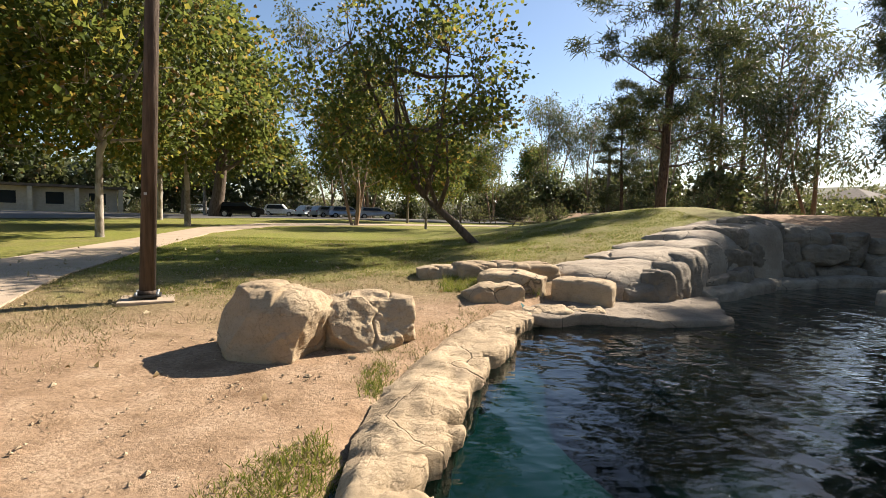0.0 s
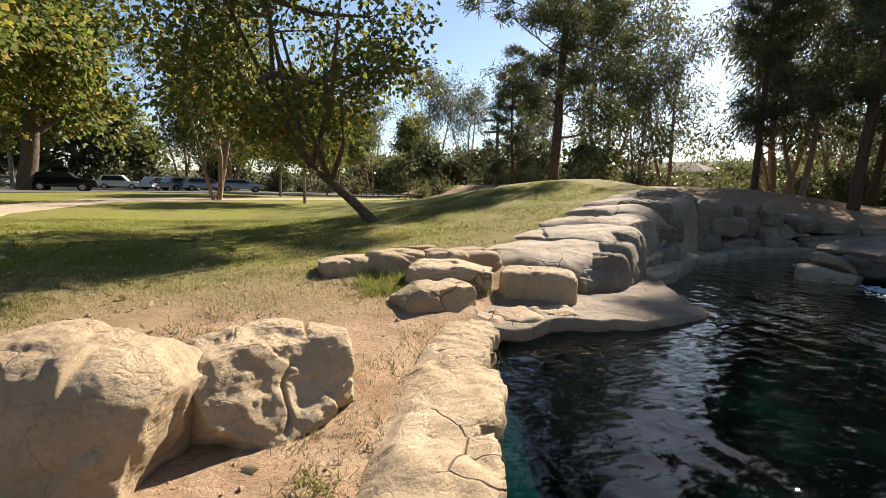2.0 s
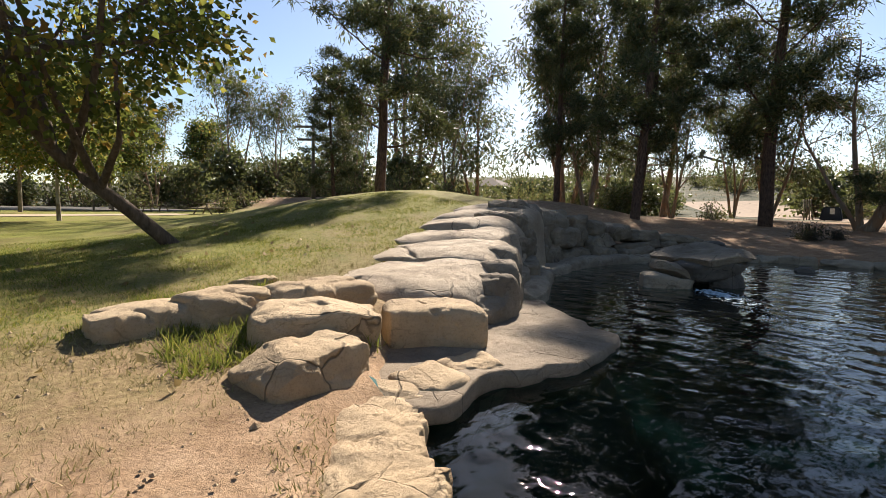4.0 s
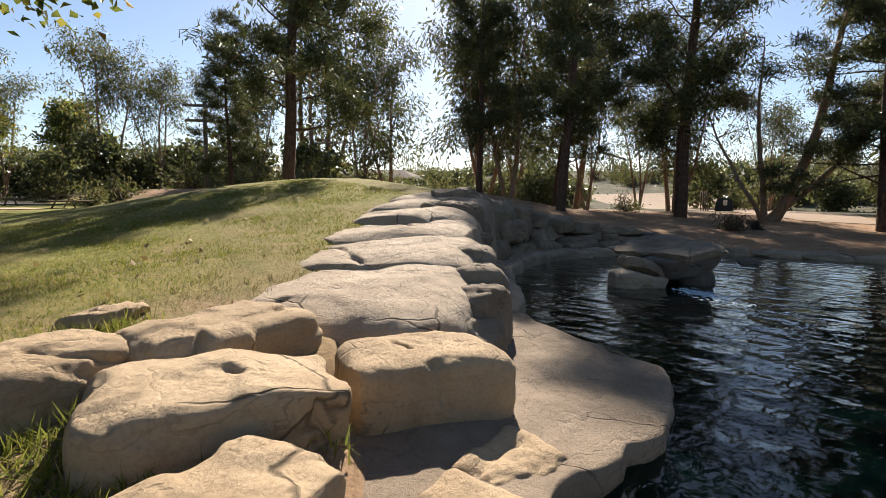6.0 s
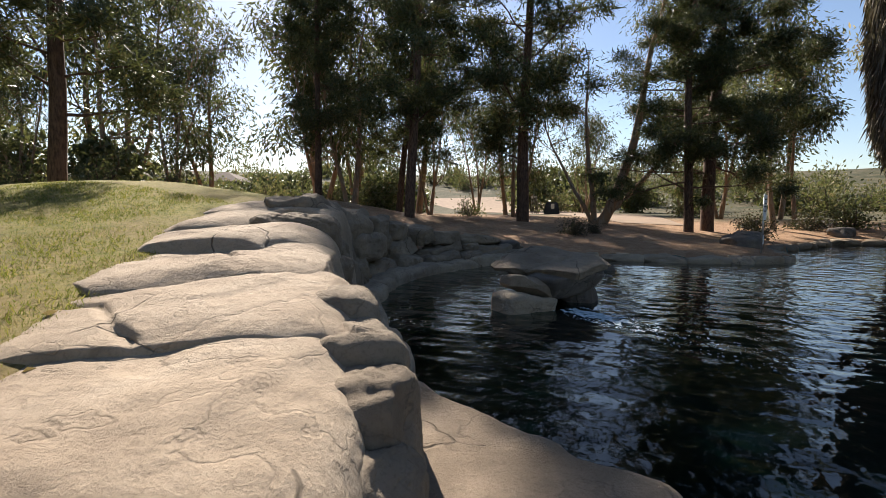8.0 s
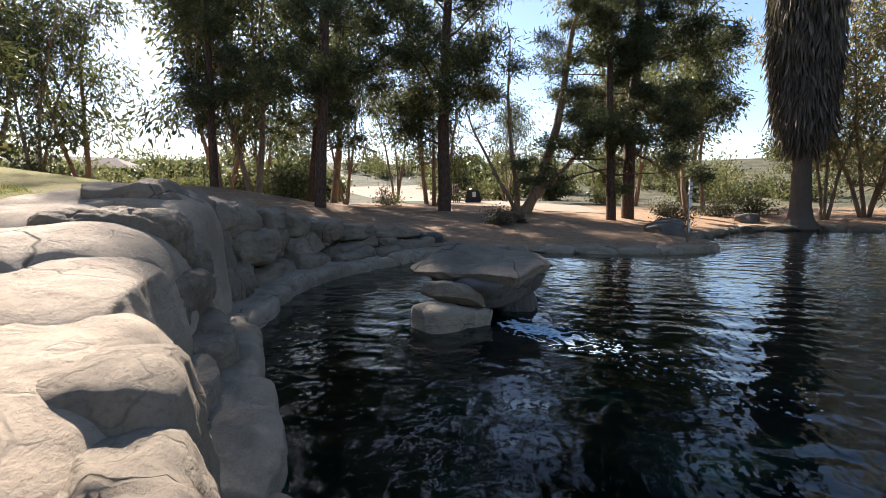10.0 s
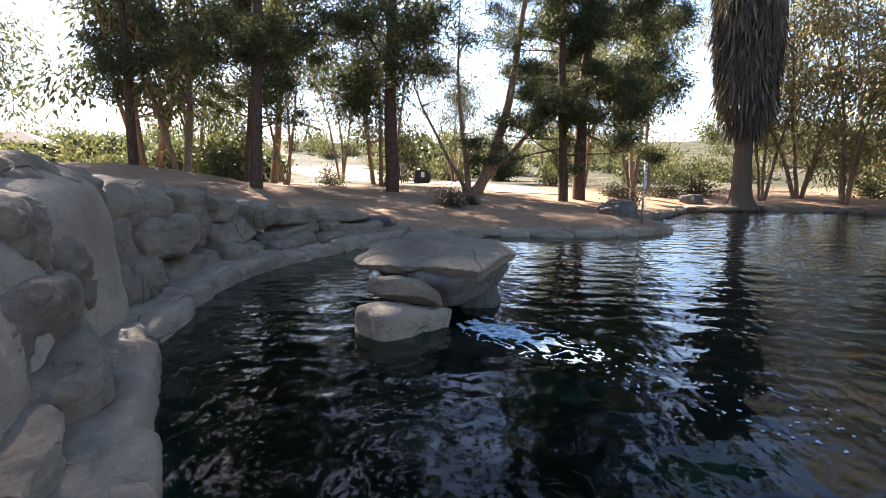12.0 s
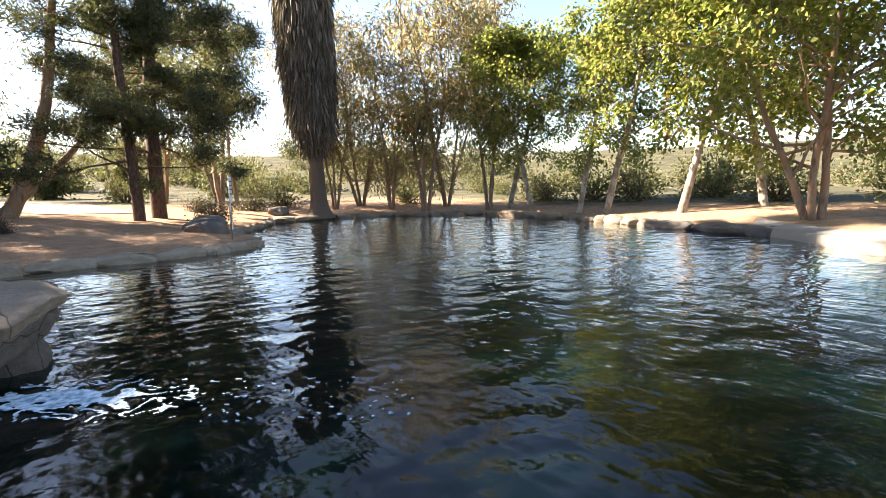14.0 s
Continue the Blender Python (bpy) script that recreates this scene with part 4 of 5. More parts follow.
def crowned(name, m, seed, stem, centre, radii, clumps, per, leaf, trunk, bark, leafage, label, group, tuft=0.42, gaps=0.12, spires=6, droop=0.3):
    """A leafy tree with a bent stem and a full, ragged crown of leaf clumps on curving limbs."""
    g = Growth(seed)
    tree = empty(name, m, label, "tree", group)
    line = [Vector(p) for p in stem]
    k = len(line)
    pts = []
    for i in range(k - 1):
        a, b, c, d = line[max(0, i - 1)], line[i], line[i + 1], line[min(k - 1, i + 2)]
        for j in range(5):
            t = j / 5
            pts.append(0.5 * (2 * b + (c - a) * t + (2 * a - 5 * b + 4 * c - d) * t * t + (3 * b - a - 3 * c + d) * t ** 3))
    pts.append(line[-1])
    g.tube(pts, [trunk * (1 - 0.8 * i / (len(pts) - 1)) for i in range(len(pts))], 10)
    g.wood("trunk", bark, tree)
    mid, rad = Vector(centre), Vector(radii)
    ends, boughs = [], []
    for i in range(14):
        a = i * 2.4 + g.r.uniform(-0.4, 0.4)
        goal = mid + Vector((math.cos(a) * rad.x * 0.55, math.sin(a) * rad.y * 0.55, rad.z * g.r.uniform(-0.55, 0.7)))
        root = pts[g.r.randint(len(pts) // 3, len(pts) - 1)]
        mids = root.lerp(goal, 0.5) + Vector((g.r.gauss(0, 0.2), g.r.gauss(0, 0.2), -0.15 * rad.z * g.r.random()))
        bough = [root, root.lerp(mids, 0.5), mids, mids.lerp(goal, 0.5), goal]
        g.v, g.f = [], []
        g.tube(bough, [trunk * v for v in (0.5, 0.42, 0.34, 0.26, 0.18)], 7)
        g.wood("limb", bark, tree)
        boughs += bough[1:]
    g.v, g.f = [], []
    made = 0
    while made < clumps + spires:
        d = Vector((g.r.gauss(0, 1), g.r.gauss(0, 1), g.r.gauss(0, 1))).normalized()
        r = g.r.uniform(0.35, 1.0) ** 0.6
        if made >= clumps:
            d, r = Vector((g.r.gauss(0, 0.5), g.r.gauss(0, 0.5), 1)).normalized(), g.r.uniform(1.05, 1.32)
        p = mid + Vector((d.x * rad.x, d.y * rad.y, d.z * rad.z)) * r
        if made < clumps and noise.noise(p * 0.55 + Vector((seed, 0, 0))) < -gaps:
            continue
        made += 1
        root = min(boughs, key=lambda q: (q - p).length)
        bp, bd = g.limb(root, p - root + Vector((0, 0, 0.2)), (p - root).length, trunk * 0.12, 5, 0.12, 0.0, 4)
        ends.append((bp[-1], bd))
    c, w = spread(g, ends, (per // 2, per * 3 // 2), tuft, 0.75)
    tagged(g.wood("twigs", bark, tree), kind="stuff")
    leaves("crown", c, w, leaf, leaf * 0.8, leafage, tree, g.np, droop)
    return tree


def eucalyptus(name, m, seed, height, label="", group="", stems=2, count=7000, leafage=None, bark=None, spreadf=1.0, low=0.35, trunk=0.16, category="tree"):
    """A slender tree with forking pale stems and drooping narrow leaves in airy bunches."""
    g = Growth(seed)
    tree = empty(name, m, label, category, group)
    ends = []
    for st in range(stems):
        a = st * 6.28 / stems + g.r.uniform(-0.6, 0.6)
        tilt = g.r.uniform(0.08, 0.3) * spreadf if stems > 1 else g.r.uniform(0, 0.1)
        pts, d = g.limb(Vector((0.15 * math.cos(a), 0.15 * math.sin(a), -0.15)), Vector((math.cos(a) * tilt, math.sin(a) * tilt, 1)), height * g.r.uniform(0.75, 0.95), trunk * g.r.uniform(0.7, 1.0), 14, 0.06, 0.05, 8, 0.12)
        for k in range(11):
            f = g.r.uniform(low, 1.0)
            i = min(13, int(f * 14))
            a = k * 2.4 + g.r.uniform(-0.5, 0.5)
            way = Vector((math.cos(a), math.sin(a), g.r.uniform(0.5, 1.4)))
            lp, ld = g.limb(pts[i], way, height * g.r.uniform(0.13, 0.24) * spreadf * (1.15 - 0.5 * f), trunk * 0.3, 7, 0.2, 0.05, 5)
            for _ in range(5):
                q = lp[g.r.randint(3, 7)]
                bp, bd = g.limb(q, Vector((g.r.gauss(0, 0.7), g.r.gauss(0, 0.7), g.r.uniform(-0.2, 0.8))), height * 0.06, trunk * 0.09, 4, 0.25, -0.08, 4)
                ends += [(x, bd) for x in bp[2:]]
    per = max(2, int(count / len(ends)))
    c, w = spread(g, ends, (1, per * 2 - 1), 0.26 * height / 10, 1.0)
    g.wood("trunk", bark or EUC_BARK, tree)
    leaves("crown", c, w, 0.25 * height / 11, 0.07 * height / 11, leafage or EUC_LEAF, tree, g.np, 0.9)
    return tree


def pine(name, m, seed, height, label="", group="", radius=2.6, low=0.25, trunk=0.26, bend=0.05, tufts=900, needles=26, dense=1.0):
    """A tall pine: straight stem, whorled limbs and needle tufts in ragged clumps."""
    g = Growth(seed)
    tree = empty(name, m, label, "pine tree", group)
    pts, d = g.limb(Vector((0, 0, -0.2)), Vector((bend, 0, 1)), height, trunk, 16, 0.035, 0.02, 10, 0.12)
    clumps = []
    n = int(26 * dense)
    for k in range(n):
        f = low + (1 - low) * (k + g.r.random()) / n
        i = min(15, int(f * 16))
        p = pts[i].lerp(pts[i + 1], f * 16 - i)
        a = k * 2.4 + g.r.uniform(-0.7, 0.7)
        out = radius * (1.08 - 0.75 * ((f - low) / (1 - low)) ** 1.5) * g.r.uniform(0.3, 1.25)
        lp, ld = g.limb(p, Vector((math.cos(a), math.sin(a), g.r.uniform(-0.1, 0.5))), out, trunk * 0.24 * (1.1 - f), 8, 0.14, 0.03, 5)
        for q in (8, 6, 5, 3)[:3 if out < radius * 0.5 else 4]:
            bp, bd = g.limb(lp[q], (ld + Vector((g.r.gauss(0, 0.7), g.r.gauss(0, 0.7), g.r.gauss(0.1, 0.35)))), out * 0.25, 0.025, 3, 0.2, 0.05, 4)
            clumps.append((bp[-1], bd, g.r.uniform(0.7, 1.35)))
    per = int(tufts * needles / 2.3 / len(clumps))
    size = np.repeat([e[2] for e in clumps], per)[:, None]
    c = np.repeat(np.array([e[0][:] for e in clumps]), per, 0) + g.np.normal(0, 0.35, (len(clumps) * per, 3)) * (1, 1, 0.62) * size
    w = np.repeat(np.array([e[1][:] for e in clumps]), per, 0) * 0.5 + g.np.normal(0, 0.5, (len(clumps) * per, 3)) + np.array((0, 0, -0.05))
    g.wood("trunk", PINE_BARK, tree)
    leaves("crown", c, w, 0.40, 0.062, NEEDLE, tree, g.np, 0.1, blade=True)
    return tree


def bush(name, m, seed, size, leafage, count=1500, leaf=0.12, label="", group="", category="shrub"):
    """A low shrub of many stems."""
    g = Growth(seed)
    ob = empty(name, m, label, category, group)
    ends = []
    for k in range(16):
        a = g.r.uniform(0, 6.3)
        lp, ld = g.limb(Vector((0, 0, -0.05)), Vector((math.cos(a), math.sin(a), g.r.uniform(0.3, 1.8))), size * g.r.uniform(0.5, 0.95), 0.03 * size, 6, 0.25, 0.02, 4)
        ends += [(x, ld) for x in lp[2:]]
    c, w = spread(g, ends, (max(1, count // len(ends) // 2), int(count / len(ends) * 1.5)), size * 0.13, 0.9)
    tagged(g.wood("stem", BROWN_BARK, ob), kind="stuff")
    leaves("foliage", c, w, leaf, leaf * 0.5, leafage, ob, g.np, 0.0)
    return ob


def at(x, y, turn=0.0, scale=1.0, z=None):
    m = pose(x, y, on_land(x, y) if z is None else z, 0, 0, turn)
    return m @ Matrix.Diagonal((scale, scale, scale, 1))


# the leaning sycamore on the lawn
crowned("leaning_sycamore", at(1.55, 17.0), 5, ((0.2, 0.04, -0.35), (-0.9, -0.2, 0.7), (-2.1, -0.5, 1.8), (-2.8, -0.8, 3.3), (-2.9, -0.9, 6.0)), (-2.4, -0.9, 4.5), (3.6, 3.5, 2.7), 165, 58, 0.16, 0.17, BROWN_BARK, LEAN_LEAF,
        "young sycamore leaning over the lawn with yellowing leaves", "lawn trees", 0.34, 0.02, 14)
syc = crowned("sycamore", at(-12.2, 18.2), 8, ((0, 0, -0.2), (0.05, 0, 2.5), (0.15, 0.1, 5.0), (0.2, 0.1, 8.5)), (0.1, 0, 6.9), (4.9, 4.9, 4.3), 230, 66, 0.24, 0.16, PALE_BARK, SYC_LEAF,
              "tall sycamore with a pale trunk shading the lawn", "lawn trees", 0.46, 0.08, 9)
copy_thing(syc, at(-13.6, 27.8, 140, 1.15))
copy_thing(syc, at(-21, 24.0, 60, 1.1))
copy_thing(syc, at(-16.5, 12.5, 200, 1.0))
copy_thing(syc, at(-19.5, 36.0, 20, 1.35))
copy_thing(syc, at(-0.3, 32.8, 250, 0.62))
copy_thing(syc, at(-2.0, 44.5, 10, 0.8))
copy_thing(syc, at(3.7, 58.0, 80, 0.9))
copy_thing(syc, at(-8.8, 65.0, 310, 1.3))
copy_thing(syc, at(-26, 58.0, 200, 1.4))
oak = broadleaf("shade_tree", at(-19.7, 45.8), 15, 17.0, 7.0, 0.65, (0.0, 0), 0.25, 7500, 0.5, BROWN_BARK, SYC_LEAF, "large shade tree with a thick dark trunk by the car park", "lawn trees", twig=26, tuft=0.7)
copy_thing(oak, at(-34, 70, 90, 1.0))
copy_thing(oak, at(-48, 88, 150, 1.1))
copy_thing(oak, at(-12, 92, 200, 0.95))
copy_thing(oak, at(6, 98, 20, 0.9))
copy_thing(oak, at(-58, 58, 250, 1.0))
copy_thing(oak, at(-30, 96, 300, 1.0))
copy_thing(oak, at(22, 96, 130, 0.8))

euc = eucalyptus("eucalyptus", at(14.6, 59.0), 21, 15.5, "tall airy eucalyptus with forking pale stems", "eucalyptus trees", 3, 6500, spreadf=1.25, low=0.22)
euc2 = eucalyptus("eucalyptus", at(33.9, 42.5, 0, 1.45), 22, 14.0, "slender twin-stemmed eucalyptus against the sky", "eucalyptus trees", 2, 5500, spreadf=1.1, low=0.2)
for x, y, turn, s, which in ((18.1, 57.0, 40, 0.9, 0), (29.5, 49.0, 80, 1.4, 1), (33.0, 51.5, 200, 1.4, 1), (37.0, 33.5, 130, 1.3, 1), (42.0, 27.0, 210, 1.25, 1), (44.0, 3.0, 60, 1.1, 0), (46.0, 36.0, 60, 1.2, 0), (29.0, 25.6, 300, 0.9, 1), (-8.8, 72.0, 10, 1.5, 0), (-16, 80.0, 70, 1.4, 0),
                              (-5.4, 35.0, 60, 1.02, 0), (42.0, 18.8, 15, 0.8, 1), (47.0, 23.0, 75, 0.9, 0), (37.0, 17.0, 140, 0.7, 1), (52.0, 5.0, 200, 0.9, 0), (45.5, -1.0, 260, 0.85, 1), (56.0, 14.0, 320, 0.8, 0), (33.5, 31.0, 20, 1.0, 1), (38.0, 24.0, 95, 0.9, 0), (30.0, 42.0, 250, 1.0, 0), (24.0, 50.0, 180, 0.9, 0), (9.0, 70.0, 140, 1.0, 0), (30.5, 66.0, 30, 1.0, 0), (2.0, 84.0, 10, 1.1, 0)):
    copy_thing((euc, euc2)[which], at(x, y, turn, s))
thin = eucalyptus("eucalyptus", at(35.9, 1.2), 24, 15.5, "single-stemmed tall eucalyptus behind the spit", "eucalyptus trees", 1, 5000, low=0.5, trunk=0.17)
copy_thing(thin, at(40.5, -1.0, 90, 0.9))

# the split eucalyptus with bare leaning stems on the bank
g = Growth(31)
split = empty("split_eucalyptus", at(31.0, 10.8), "split eucalyptus with bare leaning orange-tan stems", "tree", "eucalyptus trees")
ends = []
for way, ln, r0 in (((0.02, -0.55, 1), 13.5, 0.30), ((0.05, -0.95, 1), 8.5, 0.2), ((0.0, 0.05, 1), 9.5, 0.17), ((-0.1, 0.3, 1), 8.0, 0.12)):
    pts, d = g.limb(Vector((g.r.uniform(-0.2, 0.2), g.r.uniform(-0.3, 0.3), -0.1)), Vector(way), ln, r0, 14, 0.06, 0.03, 8, 0.15)
    for k in range(9):
        lp, ld = g.limb(pts[g.r.randint(6, 14)], Vector((g.r.gauss(0, 0.7), g.r.gauss(0, 0.7), g.r.uniform(0.3, 1.1))), g.r.uniform(1.2, 2.6), 0.04, 6, 0.2, 0.03, 4)
        ends += [(x, ld) for x in lp[3:]]
c, w = spread(g, ends, (10, 30), 0.34, 1.0)
g.wood("trunk", EUC_BARK, split)
leaves("crown", c, w, 0.24, 0.06, EUC_LEAF, split, g.np, 0.9)

# pines
pine_a = pine("pine", at(12.3, 26.0), 41, 20.0, "dark ragged pine standing on the knoll", "pines", 3.6, 0.15, 0.28, 0.01, 2600, 27, 1.5)
pine_b = pine("pine", at(24.8, 19.5), 42, 24.0, "dark pine with a leaning curved trunk on the bank", "pines", 4.0, 0.15, 0.27, 0.07, 2900, 27, 1.45)
pine_c = pine("pine", at(30.9, 5.3), 43, 25.0, "dense dark pine by the sandy spit", "pines", 4.6, 0.11, 0.33, 0.0, 4600, 34, 2.1)
for ob, x, y, turn, s in ((pine_a, 30.0, 14.8, 70, 1.3), (pine_a, 12.0, 30.5, 200, 0.45), (pine_c, 29.2, 6.3, 140, 0.72),
                          (pine_b, 34.5, 25.0, 300, 0.95), (pine_b, 25.2, 25.3, 40, 0.77)):
    copy_thing(ob, at(x, y, turn, s))

# a belt of low trees and tall brush behind the bank and the lawn
belt = broadleaf("brush_tree", at(27.0, 47.0), 91, 6.5, 3.3, 0.11, (0.1, 0), 0.08, 1150, 0.52, BROWN_BARK, EUC_LEAF, "low dense dark green brush tree behind the park", "belt of brush trees", stems=3, twig=22, tuft=0.5)
rnd = random.Random(77)
for k in range(44):
    a = radians(-28 + 118 * (k + rnd.uniform(0.1, 0.9)) / 44)
    far = rnd.uniform(46, 78)
    x, y = 5 + far * math.sin(a), 9 + far * math.cos(a)
    if not (x > 32 and -3 < y - 9 - 0.5 * (x - 33) < 14) and not (x < 11 and y < 77):
        copy_thing(belt, at(x, y, rnd.uniform(0, 360), rnd.uniform(0.6, 1.15)))

for x, y, s in ((40, 30, 0.55), (44, 32, 0.7), (48.5, 34, 0.6), (53, 37, 0.75), (58, 40, 0.8), (36, 27.5, 0.5), (50, 30.5, 0.5), (62, 36, 0.7), (56, -3, 0.6), (60, 3, 0.65), (64, 9, 0.6)):
    copy_thing(belt, at(x, y, x * 37, s))
for k in range(16):
    a = radians(-74 + 56 * (k + rnd.uniform(0.1, 0.9)) / 16)
    far = rnd.uniform(88, 104)
    copy_thing(belt, at(5 + far * math.sin(a), 9 + far * math.cos(a), rnd.uniform(0, 360), rnd.uniform(1.7, 2.5)))

# the far shore: dry eucalyptus, then bright sycamores
dry = eucalyptus("eucalyptus", at(36.6, -8.3), 51, 17.0, "dry brown-leaved eucalyptus on the far shore", "far shore trees", 4, 6000, DRY_EUC_LEAF, spreadf=1.0, low=0.12, trunk=0.13)
dry2 = eucalyptus("eucalyptus", at(31.9, -10.6), 52, 18.5, "rusty leaved eucalyptus at the water's edge", "far shore trees", 3, 6000, DRY_EUC_LEAF, spreadf=0.8, low=0.2, trunk=0.15)
for x, y, turn, s, which in ((34.2, -9.4, 80, 0.85, 0), (32.6, -13.0, 200, 1.0, 0), (28.7, -13.4, 140, 0.95, 1), (36.0, -6.0, 20, 0.75, 1)):
    copy_thing((dry, dry2)[which], at(x, y, turn, s))
bright = broadleaf("bright_sycamore", at(19.9, -13.3), 61, 14.5, 4.8, 0.19, (-0.07, -0.14), 0.34, 10500, 0.21, PALE_BARK, BRIGHT_LEAF, "sunlit sycamore with a pale leaning trunk", "far shore trees", twig=26, droop=0.5, tuft=0.30)
for x, y, turn, s in ((25.4, -13.9, 190, 0.9), (21.5, -13.2, 25, 0.85), (16.2, -13.7, 345, 1.05), (13.6, -16.2, 100, 1.05), (8.0, -14.6, 200, 1.0), (28.0, -14.6, 330, 0.95)):
    copy_thing(bright, at(x, y, turn, s))
broadleaf("spreading_sycamore", at(10.7, -12.2), 63, 13.5, 6.4, 0.2, (0.05, 0.15), 0.16, 15000, 0.21, EUC_BARK, BRIGHT_LEAF, "broad sycamore with forking pale trunks over the walkway", "far shore trees", stems=3, twig=28, droop=0.6, tuft=0.32)


def palm_tree():
    """A fan palm wearing a long skirt of dead fronds."""
    m = at(33.9, -3.9)
    palm = empty("palm", m, "tall fan palm wearing a long grey skirt of dead fronds", "palm tree")
    g = Growth(71)
    zs = [-0.2, 0.05, 0.4, 1.0, 2.5, 4.2, 9.0, 15.0]
    rs = [0.95, 0.78, 0.6, 0.5, 0.46, 0.44, 0.4, 0.36]
    g.tube([Vector((0.02 * z, 0.03 * z, z)) for z in zs], rs, 16)
    g.wood("trunk", PALM_BARK, palm)
    npr = np.random.RandomState(3)
    n = 9000
    z = npr.uniform(4.4, 15.2, n)
    prof = np.interp(z, [4.2, 5.0, 6.2, 8.5, 12.0, 15.2], [0.42, 0.95, 1.35, 1.55, 1.65, 1.72])
    a = npr.uniform(0, 6.283, n)
    r = prof * np.sqrt(npr.uniform(0.55, 1.0, n))
    c = np.stack([r * np.cos(a) + 0.02 * z, r * np.sin(a) + 0.03 * z, z], 1)
    w = np.stack([np.cos(a) * 0.05, np.sin(a) * 0.05, np.full(n, -1.0)], 1) * 3.2
    leaves("skirt", c, w, 1.1, 0.13, SKIRT, palm, npr, 0.2, 0.3, "grey-brown skirt of hanging dead fronds")
    fr_c, fr_w = [], []
    for k in range(34):
        a, up = npr.uniform(0, 6.28), npr.uniform(-0.3, 0.9)
        d = np.array((math.cos(a), math.sin(a), up))
        for j in range(22):
            fr_c.append(np.array((0.3, 0.45, 15.4)) + d * 1.9)
            fr_w.append(d * 1.2 + npr.normal(0, 0.5, 3))
    leaves("fronds", fr_c, fr_w, 1.3, 0.09, EUC_LEAF, palm, npr, 0.5, 0.2, "green fan fronds")


palm_tree()

# shrubs
scrub = bush("scrub", at(36, 20), 81, 1.6, SCRUB_LEAF, 800, 0.17, "grey-green dry scrub bush", "scrub on the slopes")
rnd = random.Random(9)
SPOTS = []
while len(SPOTS) < 210:
    x, y = rnd.uniform(14, 120), rnd.uniform(-60, 80)
    dist = math.hypot(x - 5, y - 9)
    if 33 < dist < 125 and not (32 < x < 90 and -2 < y - 9 - 0.5 * (x - 33) < 14) and float(pond_distance(np.array([x]), np.array([y]))[0]) > 3.5:
        SPOTS.append((x, y, rnd.uniform(0, 360), rnd.uniform(0.7, 1.6) * (0.6 + dist / 55)))
for x, y, turn, s in SPOTS:
    copy_thing(scrub, at(x, y, turn, s))
for x, y, s in ((10, 46, 1.2), (13, 50, 1.5), (17, 47, 1.6), (20, 44, 1.5), (6, 62, 1.7), (-4, 80, 2.2), (-52, 84, 3.0), (-44, 92, 3.2), (-37, 98, 3), (-28, 90, 3), (-20, 98, 3.4), (-13, 86, 3), (-7, 95, 3.2), (0, 88, 3), (6, 84, 2.8), (11, 90, 3), (16, 82, 2.6), (20, 76, 2.6), (25, 72, 2.4), (30, 68, 2.2), (12, 66, 2), (27, 58, 2), (34, 54, 2), (38, 46, 1.8), (-60, 74, 2.6), (33, 44, 1.7), (22, 62, 2), (-22, 84, 2.2), (-36, 62, 1.2), (-40, 60, 1.2), (-31, 66, 1.0), (24, 42, 1.4), (16, 38, 1.1), (27, 38, 1.6), (20, 55, 1.8), (3, 75, 1.8), (36, -12, 1.4), (30, -19, 1.8), (22, -20, 1.8), (14, -19, 1.5), (18, -22, 2.0), (9, -18, 1.4), (38, -3, 1.3)):
    copy_thing(scrub, at(x, y, x * 31, s))
dark = bush("dark_shrub", at(23.9, 11.2), 83, 0.95, DARK_LEAF, 1300, 0.09, "dark purplish shrub on the bank", "dark shrubs")
for x, y, s in ((24.8, 10.4, 0.6), (28.6, 3.6, 1.3), (36.5, -0.6, 1.5), (35.5, 2.6, 1.3)):
    copy_thing(dark, at(x, y, x * 50, s))


# ---- grass, weeds and fallen leaves ----
def blades(name, spots, height, width, material, label, category, seed=0, clump=5, wide=0.05):
    npr = np.random.RandomState(seed)
    sp = np.repeat(np.array(spots), clump, 0) + npr.normal(0, wide, (len(spots) * clump, 2))
    z = land(sp[:, 0], sp[:, 1])
    c = np.stack([sp[:, 0], sp[:, 1], z - 0.01], 1)
    w = np.stack([npr.normal(0, 0.5, len(c)), npr.normal(0, 0.5, len(c)), np.full(len(c), 1.2)], 1)
    holder = tagged(leaves(name, c, w, height * 1.1, width * 1.3, material, None, npr, 0.0, 0.15, blade=True), label, category, kind="stuff")
    return holder


npr = np.random.RandomState(12)


def scatter(n, x0, x1, y0, y1, keep):
    x, y = npr.uniform(x0, x1, n), npr.uniform(y0, y1, n)
    sd = pond_distance(x, y)
    wob = np.array([noise.noise((a * 0.6, b * 0.6, 2.0)) for a, b in zip(x, y)])
    ok = keep(x, y, sd, wob)
    return np.stack([x[ok], y[ok]], 1)


def lawn_index(x, y, wob):
    return y - 10.2 + 0.55 * np.maximum(-x - 2, -3.4) + wob * 4


